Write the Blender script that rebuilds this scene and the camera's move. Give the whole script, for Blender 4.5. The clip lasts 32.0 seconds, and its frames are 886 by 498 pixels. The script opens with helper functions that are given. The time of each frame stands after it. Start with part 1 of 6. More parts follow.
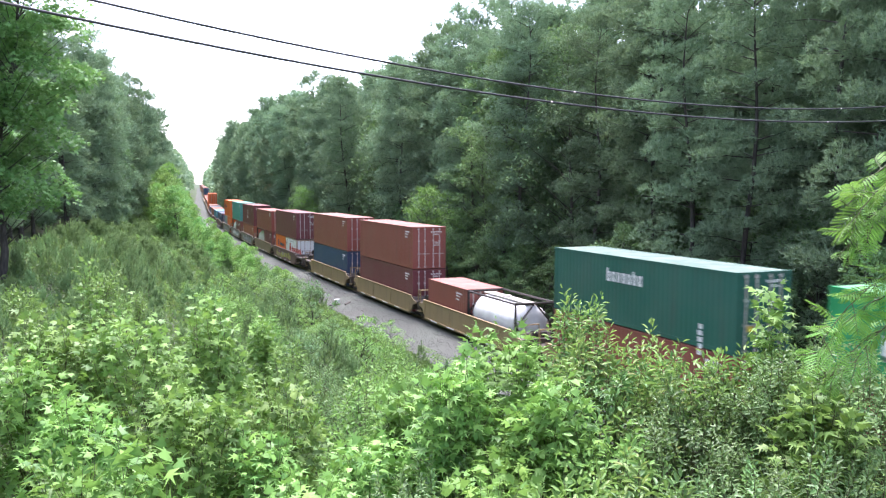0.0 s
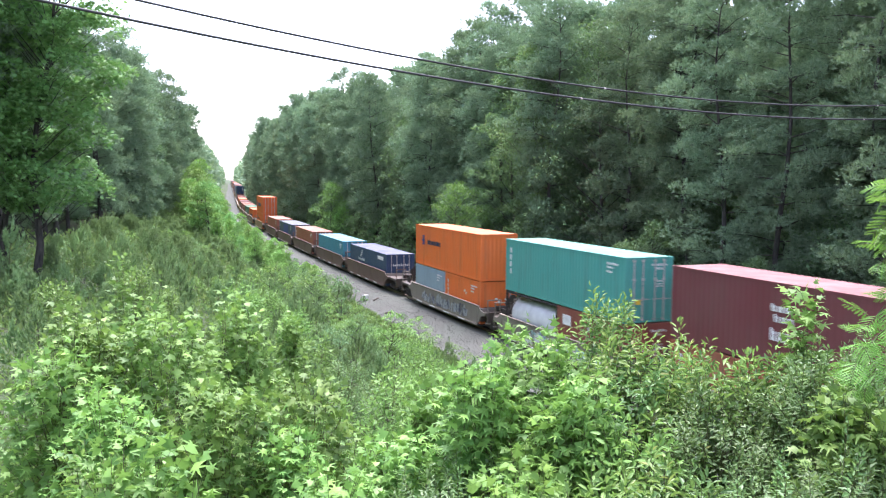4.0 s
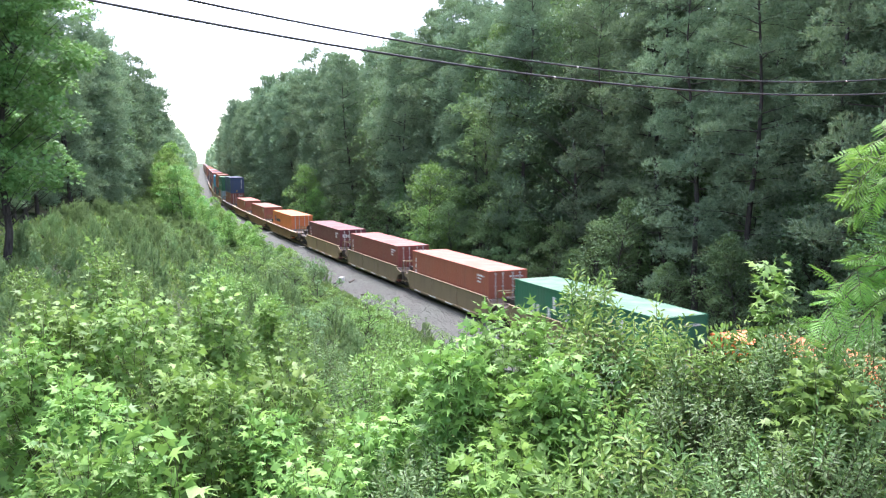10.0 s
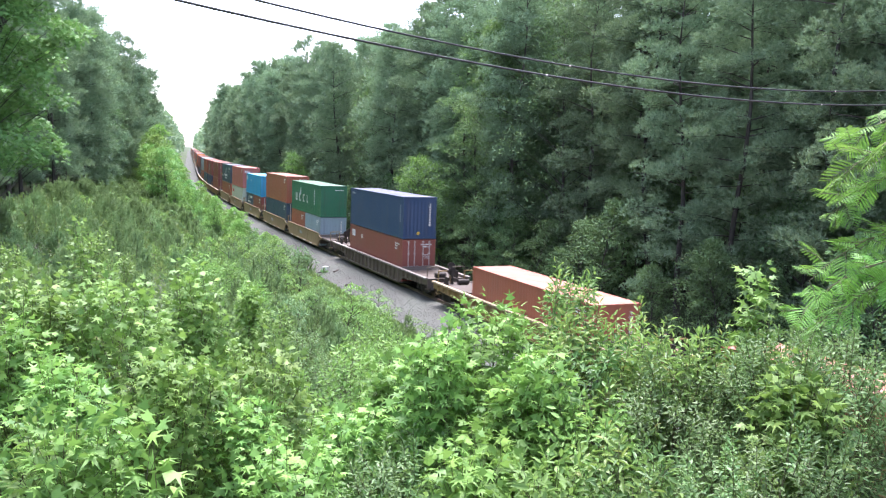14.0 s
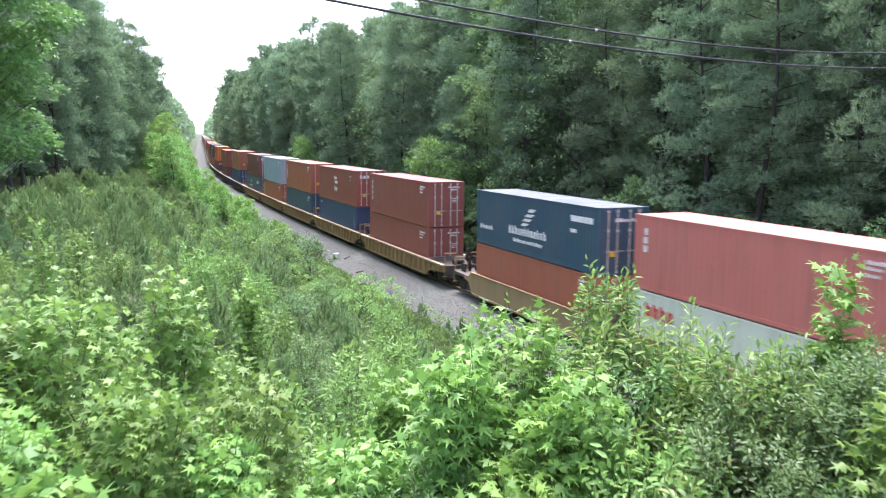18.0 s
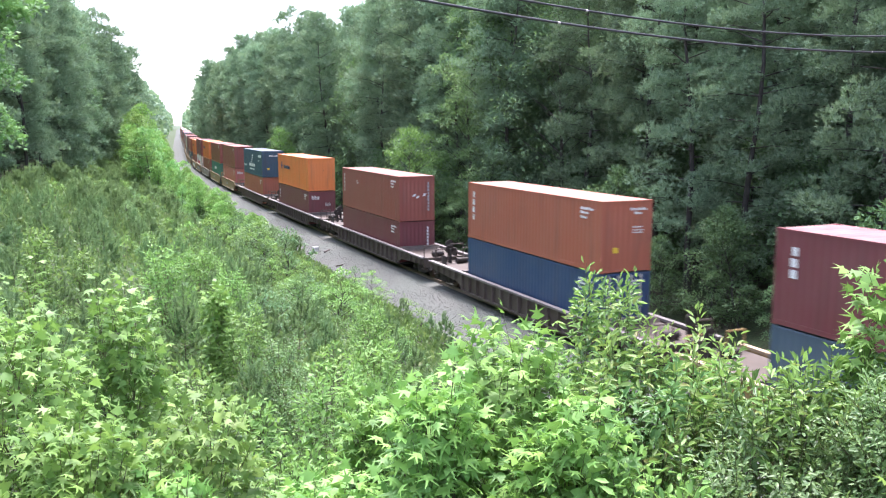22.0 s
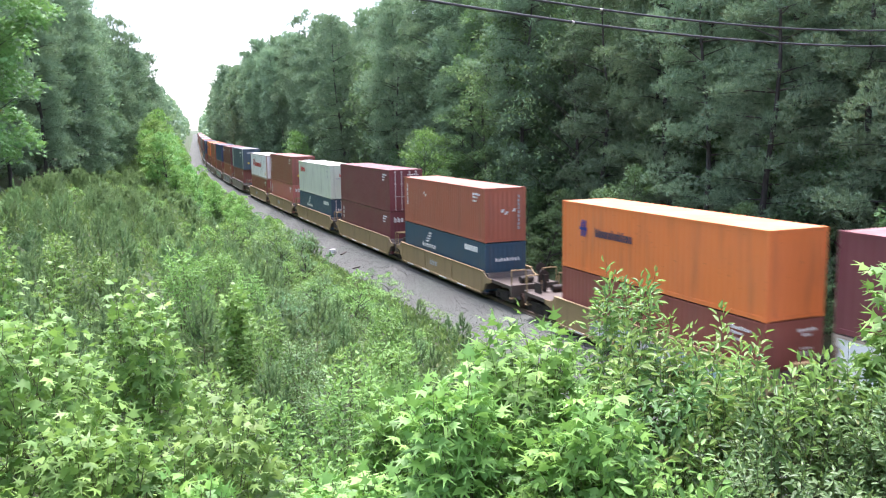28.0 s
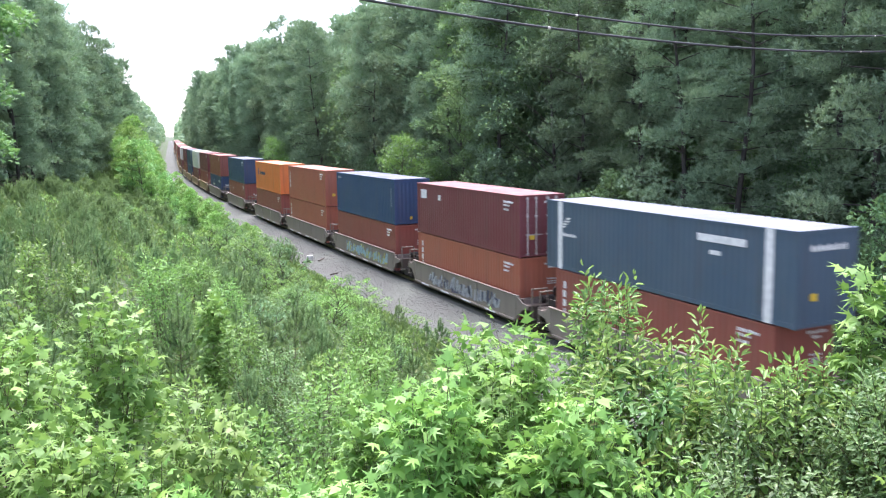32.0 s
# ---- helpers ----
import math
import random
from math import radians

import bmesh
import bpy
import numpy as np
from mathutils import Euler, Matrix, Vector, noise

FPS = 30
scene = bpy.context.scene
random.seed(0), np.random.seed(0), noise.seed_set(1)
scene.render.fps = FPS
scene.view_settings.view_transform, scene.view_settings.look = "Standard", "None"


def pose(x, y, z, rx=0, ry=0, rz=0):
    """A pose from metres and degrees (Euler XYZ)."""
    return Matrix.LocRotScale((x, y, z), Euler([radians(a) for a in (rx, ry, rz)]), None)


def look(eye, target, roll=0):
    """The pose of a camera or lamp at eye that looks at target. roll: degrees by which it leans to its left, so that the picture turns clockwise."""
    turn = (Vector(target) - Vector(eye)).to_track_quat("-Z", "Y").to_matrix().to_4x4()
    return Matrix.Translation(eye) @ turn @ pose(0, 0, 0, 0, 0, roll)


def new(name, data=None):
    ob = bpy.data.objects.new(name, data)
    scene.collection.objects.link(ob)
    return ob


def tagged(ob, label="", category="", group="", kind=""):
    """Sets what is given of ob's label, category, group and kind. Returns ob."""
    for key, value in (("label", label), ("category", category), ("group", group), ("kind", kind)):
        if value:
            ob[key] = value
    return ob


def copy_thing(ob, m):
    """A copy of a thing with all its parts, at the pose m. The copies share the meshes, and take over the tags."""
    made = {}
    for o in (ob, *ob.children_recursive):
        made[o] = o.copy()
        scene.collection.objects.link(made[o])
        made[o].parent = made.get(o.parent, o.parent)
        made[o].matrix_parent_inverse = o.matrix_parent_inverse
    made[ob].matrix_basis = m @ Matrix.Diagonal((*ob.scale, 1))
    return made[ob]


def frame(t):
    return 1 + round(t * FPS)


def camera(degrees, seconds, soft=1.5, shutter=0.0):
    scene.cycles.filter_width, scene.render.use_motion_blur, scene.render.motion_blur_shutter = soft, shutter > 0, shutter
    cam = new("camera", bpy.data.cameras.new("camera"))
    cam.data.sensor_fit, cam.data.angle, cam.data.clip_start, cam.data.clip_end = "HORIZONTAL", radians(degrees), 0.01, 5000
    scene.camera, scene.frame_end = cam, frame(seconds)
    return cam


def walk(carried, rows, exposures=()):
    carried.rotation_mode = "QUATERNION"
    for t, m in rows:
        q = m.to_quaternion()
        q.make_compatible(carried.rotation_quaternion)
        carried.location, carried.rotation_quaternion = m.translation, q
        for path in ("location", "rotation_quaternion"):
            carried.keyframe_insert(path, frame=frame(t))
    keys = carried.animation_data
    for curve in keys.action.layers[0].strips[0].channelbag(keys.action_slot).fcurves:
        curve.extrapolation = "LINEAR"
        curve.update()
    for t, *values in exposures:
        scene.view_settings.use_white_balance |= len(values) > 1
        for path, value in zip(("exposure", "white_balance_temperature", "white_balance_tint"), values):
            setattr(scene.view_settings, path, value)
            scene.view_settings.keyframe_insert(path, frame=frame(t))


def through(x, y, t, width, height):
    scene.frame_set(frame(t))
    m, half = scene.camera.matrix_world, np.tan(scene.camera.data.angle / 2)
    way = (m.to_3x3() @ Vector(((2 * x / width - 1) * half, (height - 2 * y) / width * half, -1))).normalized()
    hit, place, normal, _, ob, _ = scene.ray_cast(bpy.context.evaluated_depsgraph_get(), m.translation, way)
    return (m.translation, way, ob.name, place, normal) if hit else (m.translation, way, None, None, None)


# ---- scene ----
cam = camera(55.62, 32.0, soft=1.15, shutter=0.25)
EYE = Vector((0.0, 0.0, 9.15))
AHEAD = Vector((math.sin(radians(23)), math.cos(radians(23)), 0))


def view(step, yaw, down, roll):
    """The camera on the bridge: step metres ahead, turned yaw degrees to the right of the track, tilted down."""
    eye = EYE + AHEAD * step
    y, d = radians(yaw), radians(down)
    return look(eye, eye + Vector((math.sin(y) * math.cos(d), math.cos(y) * math.cos(d), -math.sin(d))), roll)


walk(cam, [
    (0, view(-1.50, 22.71, 4.53, 0.12)),
    (0.5, view(-1.50, 22.81, 4.72, -0.11)),
    (1, view(-1.50, 22.48, 4.86, 0.13)),
    (1.5, view(-1.50, 21.90, 4.85, 0.26)),
    (2, view(-1.50, 21.55, 4.83, 0.40)),
    (2.5, view(-1.50, 21.31, 5.07, 0.50)),
    (3, view(-1.50, 21.10, 5.21, 0.63)),
    (3.5, view(-1.50, 20.83, 5.03, 0.40)),
    (5.5, view(-1.50, 20.63, 4.43, 0.39)),
    (6, view(-1.50, 20.67, 4.55, 0.31)),
    (6.5, view(-1.50, 20.47, 4.53, 0.46)),
    (7, view(-1.50, 20.70, 4.70, 0.07)),
    (7.5, view(-1.50, 21.15, 4.89, -0.21)),
    (8, view(-1.50, 22.01, 5.35, -0.35)),
    (8.5, view(-1.50, 22.46, 5.77, 0.24)),
    (9, view(-1.50, 22.65, 5.92, 0.35)),
    (9.5, view(-1.50, 22.55, 6.10, -0.48)),
    (10, view(-1.50, 22.45, 6.09, -0.39)),
    (10.5, view(-1.50, 22.78, 5.89, 0.49)),
    (11, view(-1.50, 23.36, 6.07, 0.54)),
    (11.5, view(-1.50, 23.67, 6.21, 1.19)),
    (12, view(-1.50, 23.67, 5.98, 1.66)),
    (12.5, view(-1.50, 23.61, 6.08, 1.61)),
    (13, view(-1.50, 23.54, 6.13, 2.05)),
    (13.5, view(-1.50, 23.46, 6.21, 1.48)),
    (14, view(-1.50, 23.46, 6.51, 1.95)),
    (14.5, view(-1.50, 23.25, 6.59, 2.00)),
    (16.5, view(-1.50, 23.16, 6.20, 0.78)),
    (17, view(-1.50, 22.73, 6.27, 1.02)),
    (17.5, view(-1.50, 22.39, 6.61, 0.85)),
    (18, view(0.41, 22.57, 7.84, 0.40)),
    (18.5, view(1.50, 22.46, 8.24, 0.02)),
    (19, view(1.50, 22.66, 7.65, -0.35)),
    (19.5, view(1.50, 23.13, 7.41, 0.32)),
    (20, view(1.50, 23.70, 7.63, 0.55)),
    (20.5, view(1.50, 23.81, 8.21, 0.28)),
    (21, view(1.50, 23.52, 8.53, 0.50)),
    (21.5, view(1.50, 23.64, 8.40, 0.30)),
    (22, view(1.50, 23.84, 8.51, 0.02)),
    (22.5, view(1.50, 24.11, 8.35, -0.02)),
    (23, view(1.50, 24.50, 8.24, -0.17)),
    (23.5, view(1.50, 24.84, 8.28, -0.64)),
    (24, view(1.50, 24.39, 8.32, -0.52)),
    (24.5, view(1.50, 23.96, 7.91, -0.83)),
    (25, view(1.50, 23.43, 7.90, -0.95)),
    (25.5, view(1.50, 23.07, 7.91, -0.82)),
    (27.5, view(1.50, 22.61, 8.36, -0.81)),
    (28, view(1.50, 22.71, 8.42, -0.78)),
    (28.5, view(1.50, 22.74, 8.30, -0.74)),
    (29, view(1.50, 22.61, 8.28, -0.85)),
    (29.5, view(1.50, 22.60, 8.38, -0.70)),
    (30, view(1.50, 22.57, 8.68, -0.79)),
    (30.5, view(1.50, 23.58, 8.56, -0.70)),
    (31, view(1.50, 24.18, 8.09, -0.95)),
    (31.5, view(1.50, 24.08, 7.73, -1.00)),
    (32, view(1.50, 24.23, 8.07, -0.96)),
], exposures=[(0.0, 1.86, 6190, 24), (10.0, 1.85, 6190, 24), (13.0, 1.92, 6190, 24), (14.5, 1.94, 6190, 24), (17.3, 1.89, 6190, 24), (18.8, 1.98, 6190, 24), (20.0, 2.05, 6190, 24), (24.0, 2.08, 6190, 24), (25.5, 2.01, 6190, 24), (28.0, 1.93, 6190, 24), (30.0, 1.97, 6190, 24), (32.0, 2.0, 6190, 24)])

# ---------- light ----------
world = bpy.data.worlds.new("hazy_sky")
scene.world = world
world.use_nodes = True
wn = world.node_tree.nodes
sky = wn.new("ShaderNodeTexSky")
sky.sky_type = "NISHITA"
sky.sun_disc = False
sky.sun_elevation, sky.sun_rotation = radians(68), radians(15)
sky.air_density, sky.dust_density, sky.ozone_density = 1.0, 1.2, 1.0
pale = wn.new("ShaderNodeHueSaturation")
pale.inputs["Saturation"].default_value = 0.6
pale.inputs["Value"].default_value = 1.0
world.node_tree.links.new(sky.outputs["Color"], pale.inputs["Color"])
world.node_tree.links.new(pale.outputs["Color"], wn["Background"].inputs["Color"])
wn["Background"].inputs["Strength"].default_value = 0.18

SUN_UP, SUN_ROUND = 68, 15
sun = new("sun", bpy.data.lights.new("sun", "SUN"))
sun.data.energy, sun.data.angle, sun.data.color = 3.2, radians(26), (1.0, 0.97, 0.93)
sun.matrix_world = look((0, 0, 60), Vector((0, 0, 60)) - Vector((math.cos(radians(SUN_UP)) * math.sin(radians(SUN_ROUND)), math.cos(radians(SUN_UP)) * math.cos(radians(SUN_ROUND)), math.sin(radians(SUN_UP)))))

# ---------- materials ----------
def material(name, rough=0.8, metal=0.0):
    m = bpy.data.materials.new(name)
    m.use_nodes = True
    b = m.node_tree.nodes["Principled BSDF"]
    b.inputs["Roughness"].default_value = rough
    b.inputs["Metallic"].default_value = metal
    return m, m.node_tree.nodes, m.node_tree.links, b


def noise_node(ns, ls, scale, detail=4.0, coord="Object", stretch=None):
    co = ns.new("ShaderNodeTexCoord")
    n = ns.new("ShaderNodeTexNoise")
    n.inputs["Scale"].default_value, n.inputs["Detail"].default_value = scale, detail
    if stretch:
        mp = ns.new("ShaderNodeMapping")
        mp.inputs["Scale"].default_value = stretch
        ls.new(co.outputs[coord], mp.inputs["Vector"])
        ls.new(mp.outputs["Vector"], n.inputs["Vector"])
    else:
        ls.new(co.outputs[coord], n.inputs["Vector"])
    return n.outputs["Fac"]


def ramp(ns, ls, fac, stops):
    r = ns.new("ShaderNodeValToRGB")
    while len(r.color_ramp.elements) < len(stops):
        r.color_ramp.elements.new(0.5)
    for e, (at, c) in zip(r.color_ramp.elements, stops):
        e.position, e.color = at, (*c, 1) if len(c) == 3 else c
    ls.new(fac, r.inputs["Fac"])
    return r.outputs["Color"]


def mix(ns, ls, fac, a, b, blend="MIX"):
    x = ns.new("ShaderNodeMix")
    x.data_type, x.blend_type = "RGBA", blend
    for value, i in ((fac, 0), (a, 6), (b, 7)):
        if isinstance(value, (int, float)):
            x.inputs[i].default_value = value
        elif isinstance(value, tuple):
            x.inputs[i].default_value = (*value, 1)
        else:
            ls.new(value, x.inputs[i])
    return x.outputs[2]


def bump(ns, ls, b, height, strength=0.3, distance=0.02):
    n = ns.new("ShaderNodeBump")
    n.inputs["Strength"].default_value, n.inputs["Distance"].default_value = strength, distance
    ls.new(height, n.inputs["Height"])
    ls.new(n.outputs["Normal"], b.inputs["Normal"])


def leaf_material(name, dark, light, rough=0.45, through=0.35, spec=0.4, young=None):
    """Leaves: each one with its own shade, each plant with its own tone; light shines through them."""
    dark, light = ((1.05 * r, g, 1.06 * bl) for r, g, bl in (dark, light))
    m, ns, ls, b = material(name, rough)
    geo, info = ns.new("ShaderNodeNewGeometry"), ns.new("ShaderNodeObjectInfo")
    c = ramp(ns, ls, geo.outputs["Random Per Island"], [(0, dark), (0.75, light)] + ([(0.97, young)] if young else []))
    patch = noise_node(ns, ls, 0.7, 2)
    c = mix(ns, ls, ramp(ns, ls, patch, [(0.35, (0, 0, 0)), (0.65, (0.55, 0.55, 0.55))]), c, light)
    hue = ns.new("ShaderNodeHueSaturation")
    span = ns.new("ShaderNodeMapRange")
    span.inputs["To Min"].default_value, span.inputs["To Max"].default_value = 0.78, 1.22
    ls.new(info.outputs["Random"], span.inputs["Value"])
    ls.new(span.outputs["Result"], hue.inputs["Value"])
    tone = ns.new("ShaderNodeMapRange")
    tone.inputs["To Min"].default_value, tone.inputs["To Max"].default_value = 0.485, 0.512
    ls.new(info.outputs["Random"], tone.inputs["Value"])
    ls.new(tone.outputs["Result"], hue.inputs["Hue"])
    ls.new(c, hue.inputs["Color"])
    ls.new(hue.outputs["Color"], b.inputs["Base Color"])
    b.inputs["Specular IOR Level"].default_value = spec
    tr = ns.new("ShaderNodeBsdfTranslucent")
    warm = mix(ns, ls, 0.5, hue.outputs["Color"], (0.165, 0.27, 0.05))
    ls.new(warm, tr.inputs["Color"])
    ms = ns.new("ShaderNodeMixShader")
    ms.inputs[0].default_value = through
    ls.new(b.outputs["BSDF"], ms.inputs[1])
    ls.new(tr.outputs["BSDF"], ms.inputs[2])
    ls.new(ms.outputs["Shader"], ns["Material Output"].inputs["Surface"])
    return m


PINE = leaf_material("pine_needles", (0.097, 0.18, 0.124), (0.235, 0.352, 0.212), 0.7, 0.3, 0.1)
YOUNG_PINE = leaf_material("young_pine_needles", (0.12, 0.222, 0.108), (0.21, 0.34, 0.16), 0.7, 0.42, 0.1)
BROAD = leaf_material("broad_leaves", (0.066, 0.145, 0.066), (0.13, 0.24, 0.105), 0.6, 0.32, 0.15)
BRIGHT = leaf_material("bright_leaves", (0.115, 0.26, 0.065), (0.215, 0.42, 0.105), 0.5, 0.42, 0.3)
FRESH = leaf_material("fresh_green_leaves", (0.095, 0.28, 0.085), (0.195, 0.45, 0.135), 0.5, 0.38, 0.25)
LIME = leaf_material("lime_green_leaves", (0.10, 0.275, 0.06), (0.18, 0.40, 0.098), 0.5, 0.42, 0.3)
POPLAR = leaf_material("poplar_leaves", (0.115, 0.24, 0.098), (0.19, 0.345, 0.14), 0.6, 0.35, 0.18)
GUM = leaf_material("sweetgum_leaves", (0.09, 0.215, 0.047), (0.205, 0.385, 0.085), 0.5, 0.32, 0.28, (0.27, 0.45, 0.095))
CHERRY = leaf_material("lance_leaves", (0.06, 0.155, 0.048), (0.13, 0.27, 0.08), 0.42, 0.36, 0.3, (0.2, 0.32, 0.09))
SPROUT = leaf_material("sprout_leaves", (0.13, 0.26, 0.06), (0.22, 0.37, 0.09), 0.45, 0.42, 0.36, (0.3, 0.28, 0.10))
OAK = leaf_material("shrub_leaves", (0.08, 0.17, 0.062), (0.175, 0.305, 0.11), 0.42, 0.34, 0.28)
SILK = leaf_material("silk_tree_leaves", (0.085, 0.24, 0.038), (0.16, 0.37, 0.062), 0.5, 0.42, 0.3)
GRASS = leaf_material("weeds", (0.07, 0.15, 0.05), (0.15, 0.255, 0.09), 0.6, 0.42, 0.25, (0.22, 0.27, 0.11))


def bark_material():
    m, ns, ls, b = material("bark", 0.9)
    f = noise_node(ns, ls, 9, 5, stretch=(1, 1, 0.25))
    ls.new(ramp(ns, ls, f, [(0.3, (0.026, 0.024, 0.022)), (0.7, (0.075, 0.068, 0.06))]), b.inputs["Base Color"])
    bump(ns, ls, b, f, 0.8, 0.03)
    return m


BARK = bark_material()


def twig_material():
    m, ns, ls, b = material("twigs", 0.7)
    f = noise_node(ns, ls, 25, 3)
    ls.new(ramp(ns, ls, f, [(0.3, (0.05, 0.05, 0.022)), (0.7, (0.11, 0.115, 0.045))]), b.inputs["Base Color"])
    return m


TWIG = twig_material()


def ground_material():
    m, ns, ls, b = material("soil_and_litter", 0.95)
    f, g = noise_node(ns, ls, 0.35, 5), noise_node(ns, ls, 9, 6)
    soil = ramp(ns, ls, g, [(0.3, (0.025, 0.021, 0.014)), (0.6, (0.06, 0.05, 0.03)), (0.8, (0.10, 0.085, 0.05))])
    green = ramp(ns, ls, g, [(0.3, (0.022, 0.04, 0.012)), (0.7, (0.055, 0.09, 0.03))])
    ls.new(mix(ns, ls, ramp(ns, ls, f, [(0.3, (0, 0, 0)), (0.5, (1, 1, 1))]), soil, green), b.inputs["Base Color"])
    bump(ns, ls, b, g, 0.7, 0.08)
    return m


SOIL = ground_material()


def gravel_material(name, low, high):
    m, ns, ls, b = material(name, 0.9)
    geo = ns.new("ShaderNodeNewGeometry")
    co = ns.new("ShaderNodeTexCoord")
    v = ns.new("ShaderNodeTexVoronoi")
    v.inputs["Scale"].default_value = 20
    ls.new(co.outputs["Object"], v.inputs["Vector"])
    grey = ns.new("ShaderNodeSeparateColor")
    ls.new(v.outputs["Color"], grey.inputs["Color"])
    f = noise_node(ns, ls, 0.4, 4)
    c = ramp(ns, ls, grey.outputs[0], [(0, low), (1, high)])
    c = mix(ns, ls, ramp(ns, ls, f, [(0.4, (0, 0, 0)), (0.7, (0.5, 0.5, 0.5))]), c, (0.066, 0.06, 0.055))
    ls.new(c, b.inputs["Base Color"])
    bump(ns, ls, b, v.outputs["Distance"], 0.15, 0.01)
    return m


GRAVEL = gravel_material("ballast", (0.034, 0.039, 0.031), (0.094, 0.105, 0.086))
STONE = gravel_material("ballast_stone", (0.043, 0.0485, 0.04), (0.12, 0.132, 0.11))


def paint_material(name, rust=0.3, rough=0.45, size=7, start=0.66):
    """Weathered steel paint in the object's own colour, with dust, streaks and rust."""
    m, ns, ls, b = material(name, rough)
    info = ns.new("ShaderNodeObjectInfo")
    big, fine = noise_node(ns, ls, 0.5, 4), noise_node(ns, ls, 3.0, 6, stretch=(1, 1, 0.12))
    speck = noise_node(ns, ls, size, 7)
    c = mix(ns, ls, ramp(ns, ls, big, [(0.35, (0, 0, 0)), (0.75, (0.1, 0.1, 0.1))]), info.outputs["Color"], (0.30, 0.27, 0.24))
    c = mix(ns, ls, ramp(ns, ls, fine, [(0.5, (0, 0, 0)), (0.75, (0.28, 0.28, 0.28))]), c, (0.07, 0.055, 0.045))
    c = mix(ns, ls, ramp(ns, ls, speck, [(start, (0, 0, 0)), (start + 0.08, (rust, rust, rust))]), c, (0.13, 0.055, 0.025))
    ls.new(c, b.inputs["Base Color"])
    bump(ns, ls, b, big, 0.1, 0.01)
    return m


PAINT = paint_material("container_paint", 0.5)
STAINED = paint_material("rust_stained_paint", 0.85, 0.5, 2.2, 0.6)
CARPAINT = paint_material("rail_car_paint", 0.9, 0.6)


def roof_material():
    m, ns, ls, b = material("roof_paint_with_sky_sheen", 0.8)
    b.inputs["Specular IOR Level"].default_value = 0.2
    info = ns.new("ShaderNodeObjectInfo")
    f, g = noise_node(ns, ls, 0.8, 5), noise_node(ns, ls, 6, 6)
    # Pale mixes put sky sheen into the dusty paint's colour; brown specks are rust.
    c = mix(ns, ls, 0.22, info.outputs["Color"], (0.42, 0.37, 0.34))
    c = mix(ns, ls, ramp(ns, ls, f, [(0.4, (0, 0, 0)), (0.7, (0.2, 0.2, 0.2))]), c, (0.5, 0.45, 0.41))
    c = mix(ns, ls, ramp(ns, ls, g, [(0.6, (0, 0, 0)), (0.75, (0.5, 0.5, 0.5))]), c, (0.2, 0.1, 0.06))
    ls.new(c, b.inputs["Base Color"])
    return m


ROOF = roof_material()


def plain(name, c, rough=0.6, metal=0.0, scale=8.0, amount=0.35):
    m, ns, ls, b = material(name, rough, metal)
    f = noise_node(ns, ls, scale, 5)
    ls.new(ramp(ns, ls, f, [(0.3, tuple(x * (1 - amount) for x in c)), (0.7, tuple(min(1, x * (1 + amount * 0.6)) for x in c))]), b.inputs["Base Color"])
    return m


MARK = {
    "white": plain("white_marking", (0.72, 0.72, 0.7), 0.5, 0, 5, 0.2),
    "blue": plain("blue_marking", (0.03, 0.05, 0.26), 0.5, 0, 5, 0.2),
    "navy": plain("navy_marking", (0.05, 0.055, 0.10), 0.5, 0, 5, 0.2),
    "red": plain("red_marking", (0.55, 0.05, 0.05), 0.5, 0, 5, 0.2),
    "yellow": plain("yellow_marking", (0.72, 0.48, 0.05), 0.5, 0, 5, 0.2),
    "black": plain("black_marking", (0.03, 0.03, 0.03), 0.5, 0, 5, 0.2),
    "violet": plain("violet_marking", (0.22, 0.07, 0.2), 0.5, 0, 5, 0.3),
    "sea": plain("pale_blue_marking", (0.3, 0.48, 0.52), 0.5, 0, 5, 0.3),
    "lime": plain("lime_marking", (0.45, 0.45, 0.08), 0.5, 0, 5, 0.3),
    "grey": plain("grey_marking", (0.35, 0.37, 0.38), 0.5, 0, 5, 0.3),
}
STEEL = plain("dark_running_steel", (0.045, 0.038, 0.033), 0.7, 0.3)
WHEEL = plain("rusty_wheel_steel", (0.10, 0.06, 0.04), 0.6, 0.5)
RAIL = plain("rail_steel", (0.22, 0.16, 0.13), 0.4, 0.7)
TIE = plain("creosoted_wood", (0.075, 0.06, 0.05), 0.9)
ROD = plain("galvanised_rod", (0.58, 0.53, 0.50), 0.5, 0.3)
CABLE = plain("cable_sheath", (0.03, 0.03, 0.034), 0.6, 0, 3)
TANK = plain("white_tank_shell", (0.68, 0.69, 0.68), 0.35, 0, 2, 0.15)

# ---------- building helpers ----------
def mesh_arrays(name, verts, faces, mats, index=None):
    """A mesh from arrays: faces all have the same number of corners."""
    me = bpy.data.meshes.new(name)
    verts, faces = np.asarray(verts, np.float32), np.asarray(faces, np.int32)
    n, k = faces.shape
    me.vertices.add(len(verts))
    me.vertices.foreach_set("co", verts.ravel())
    me.loops.add(n * k)
    me.loops.foreach_set("vertex_index", faces.ravel())
    me.polygons.add(n)
    me.polygons.foreach_set("loop_start", np.arange(0, n * k, k, dtype=np.int32))
    for m in mats:
        me.materials.append(m)
    if index is not None:
        me.polygons.foreach_set("material_index", np.asarray(index, np.int32))
    me.update(calc_edges=True)
    return me


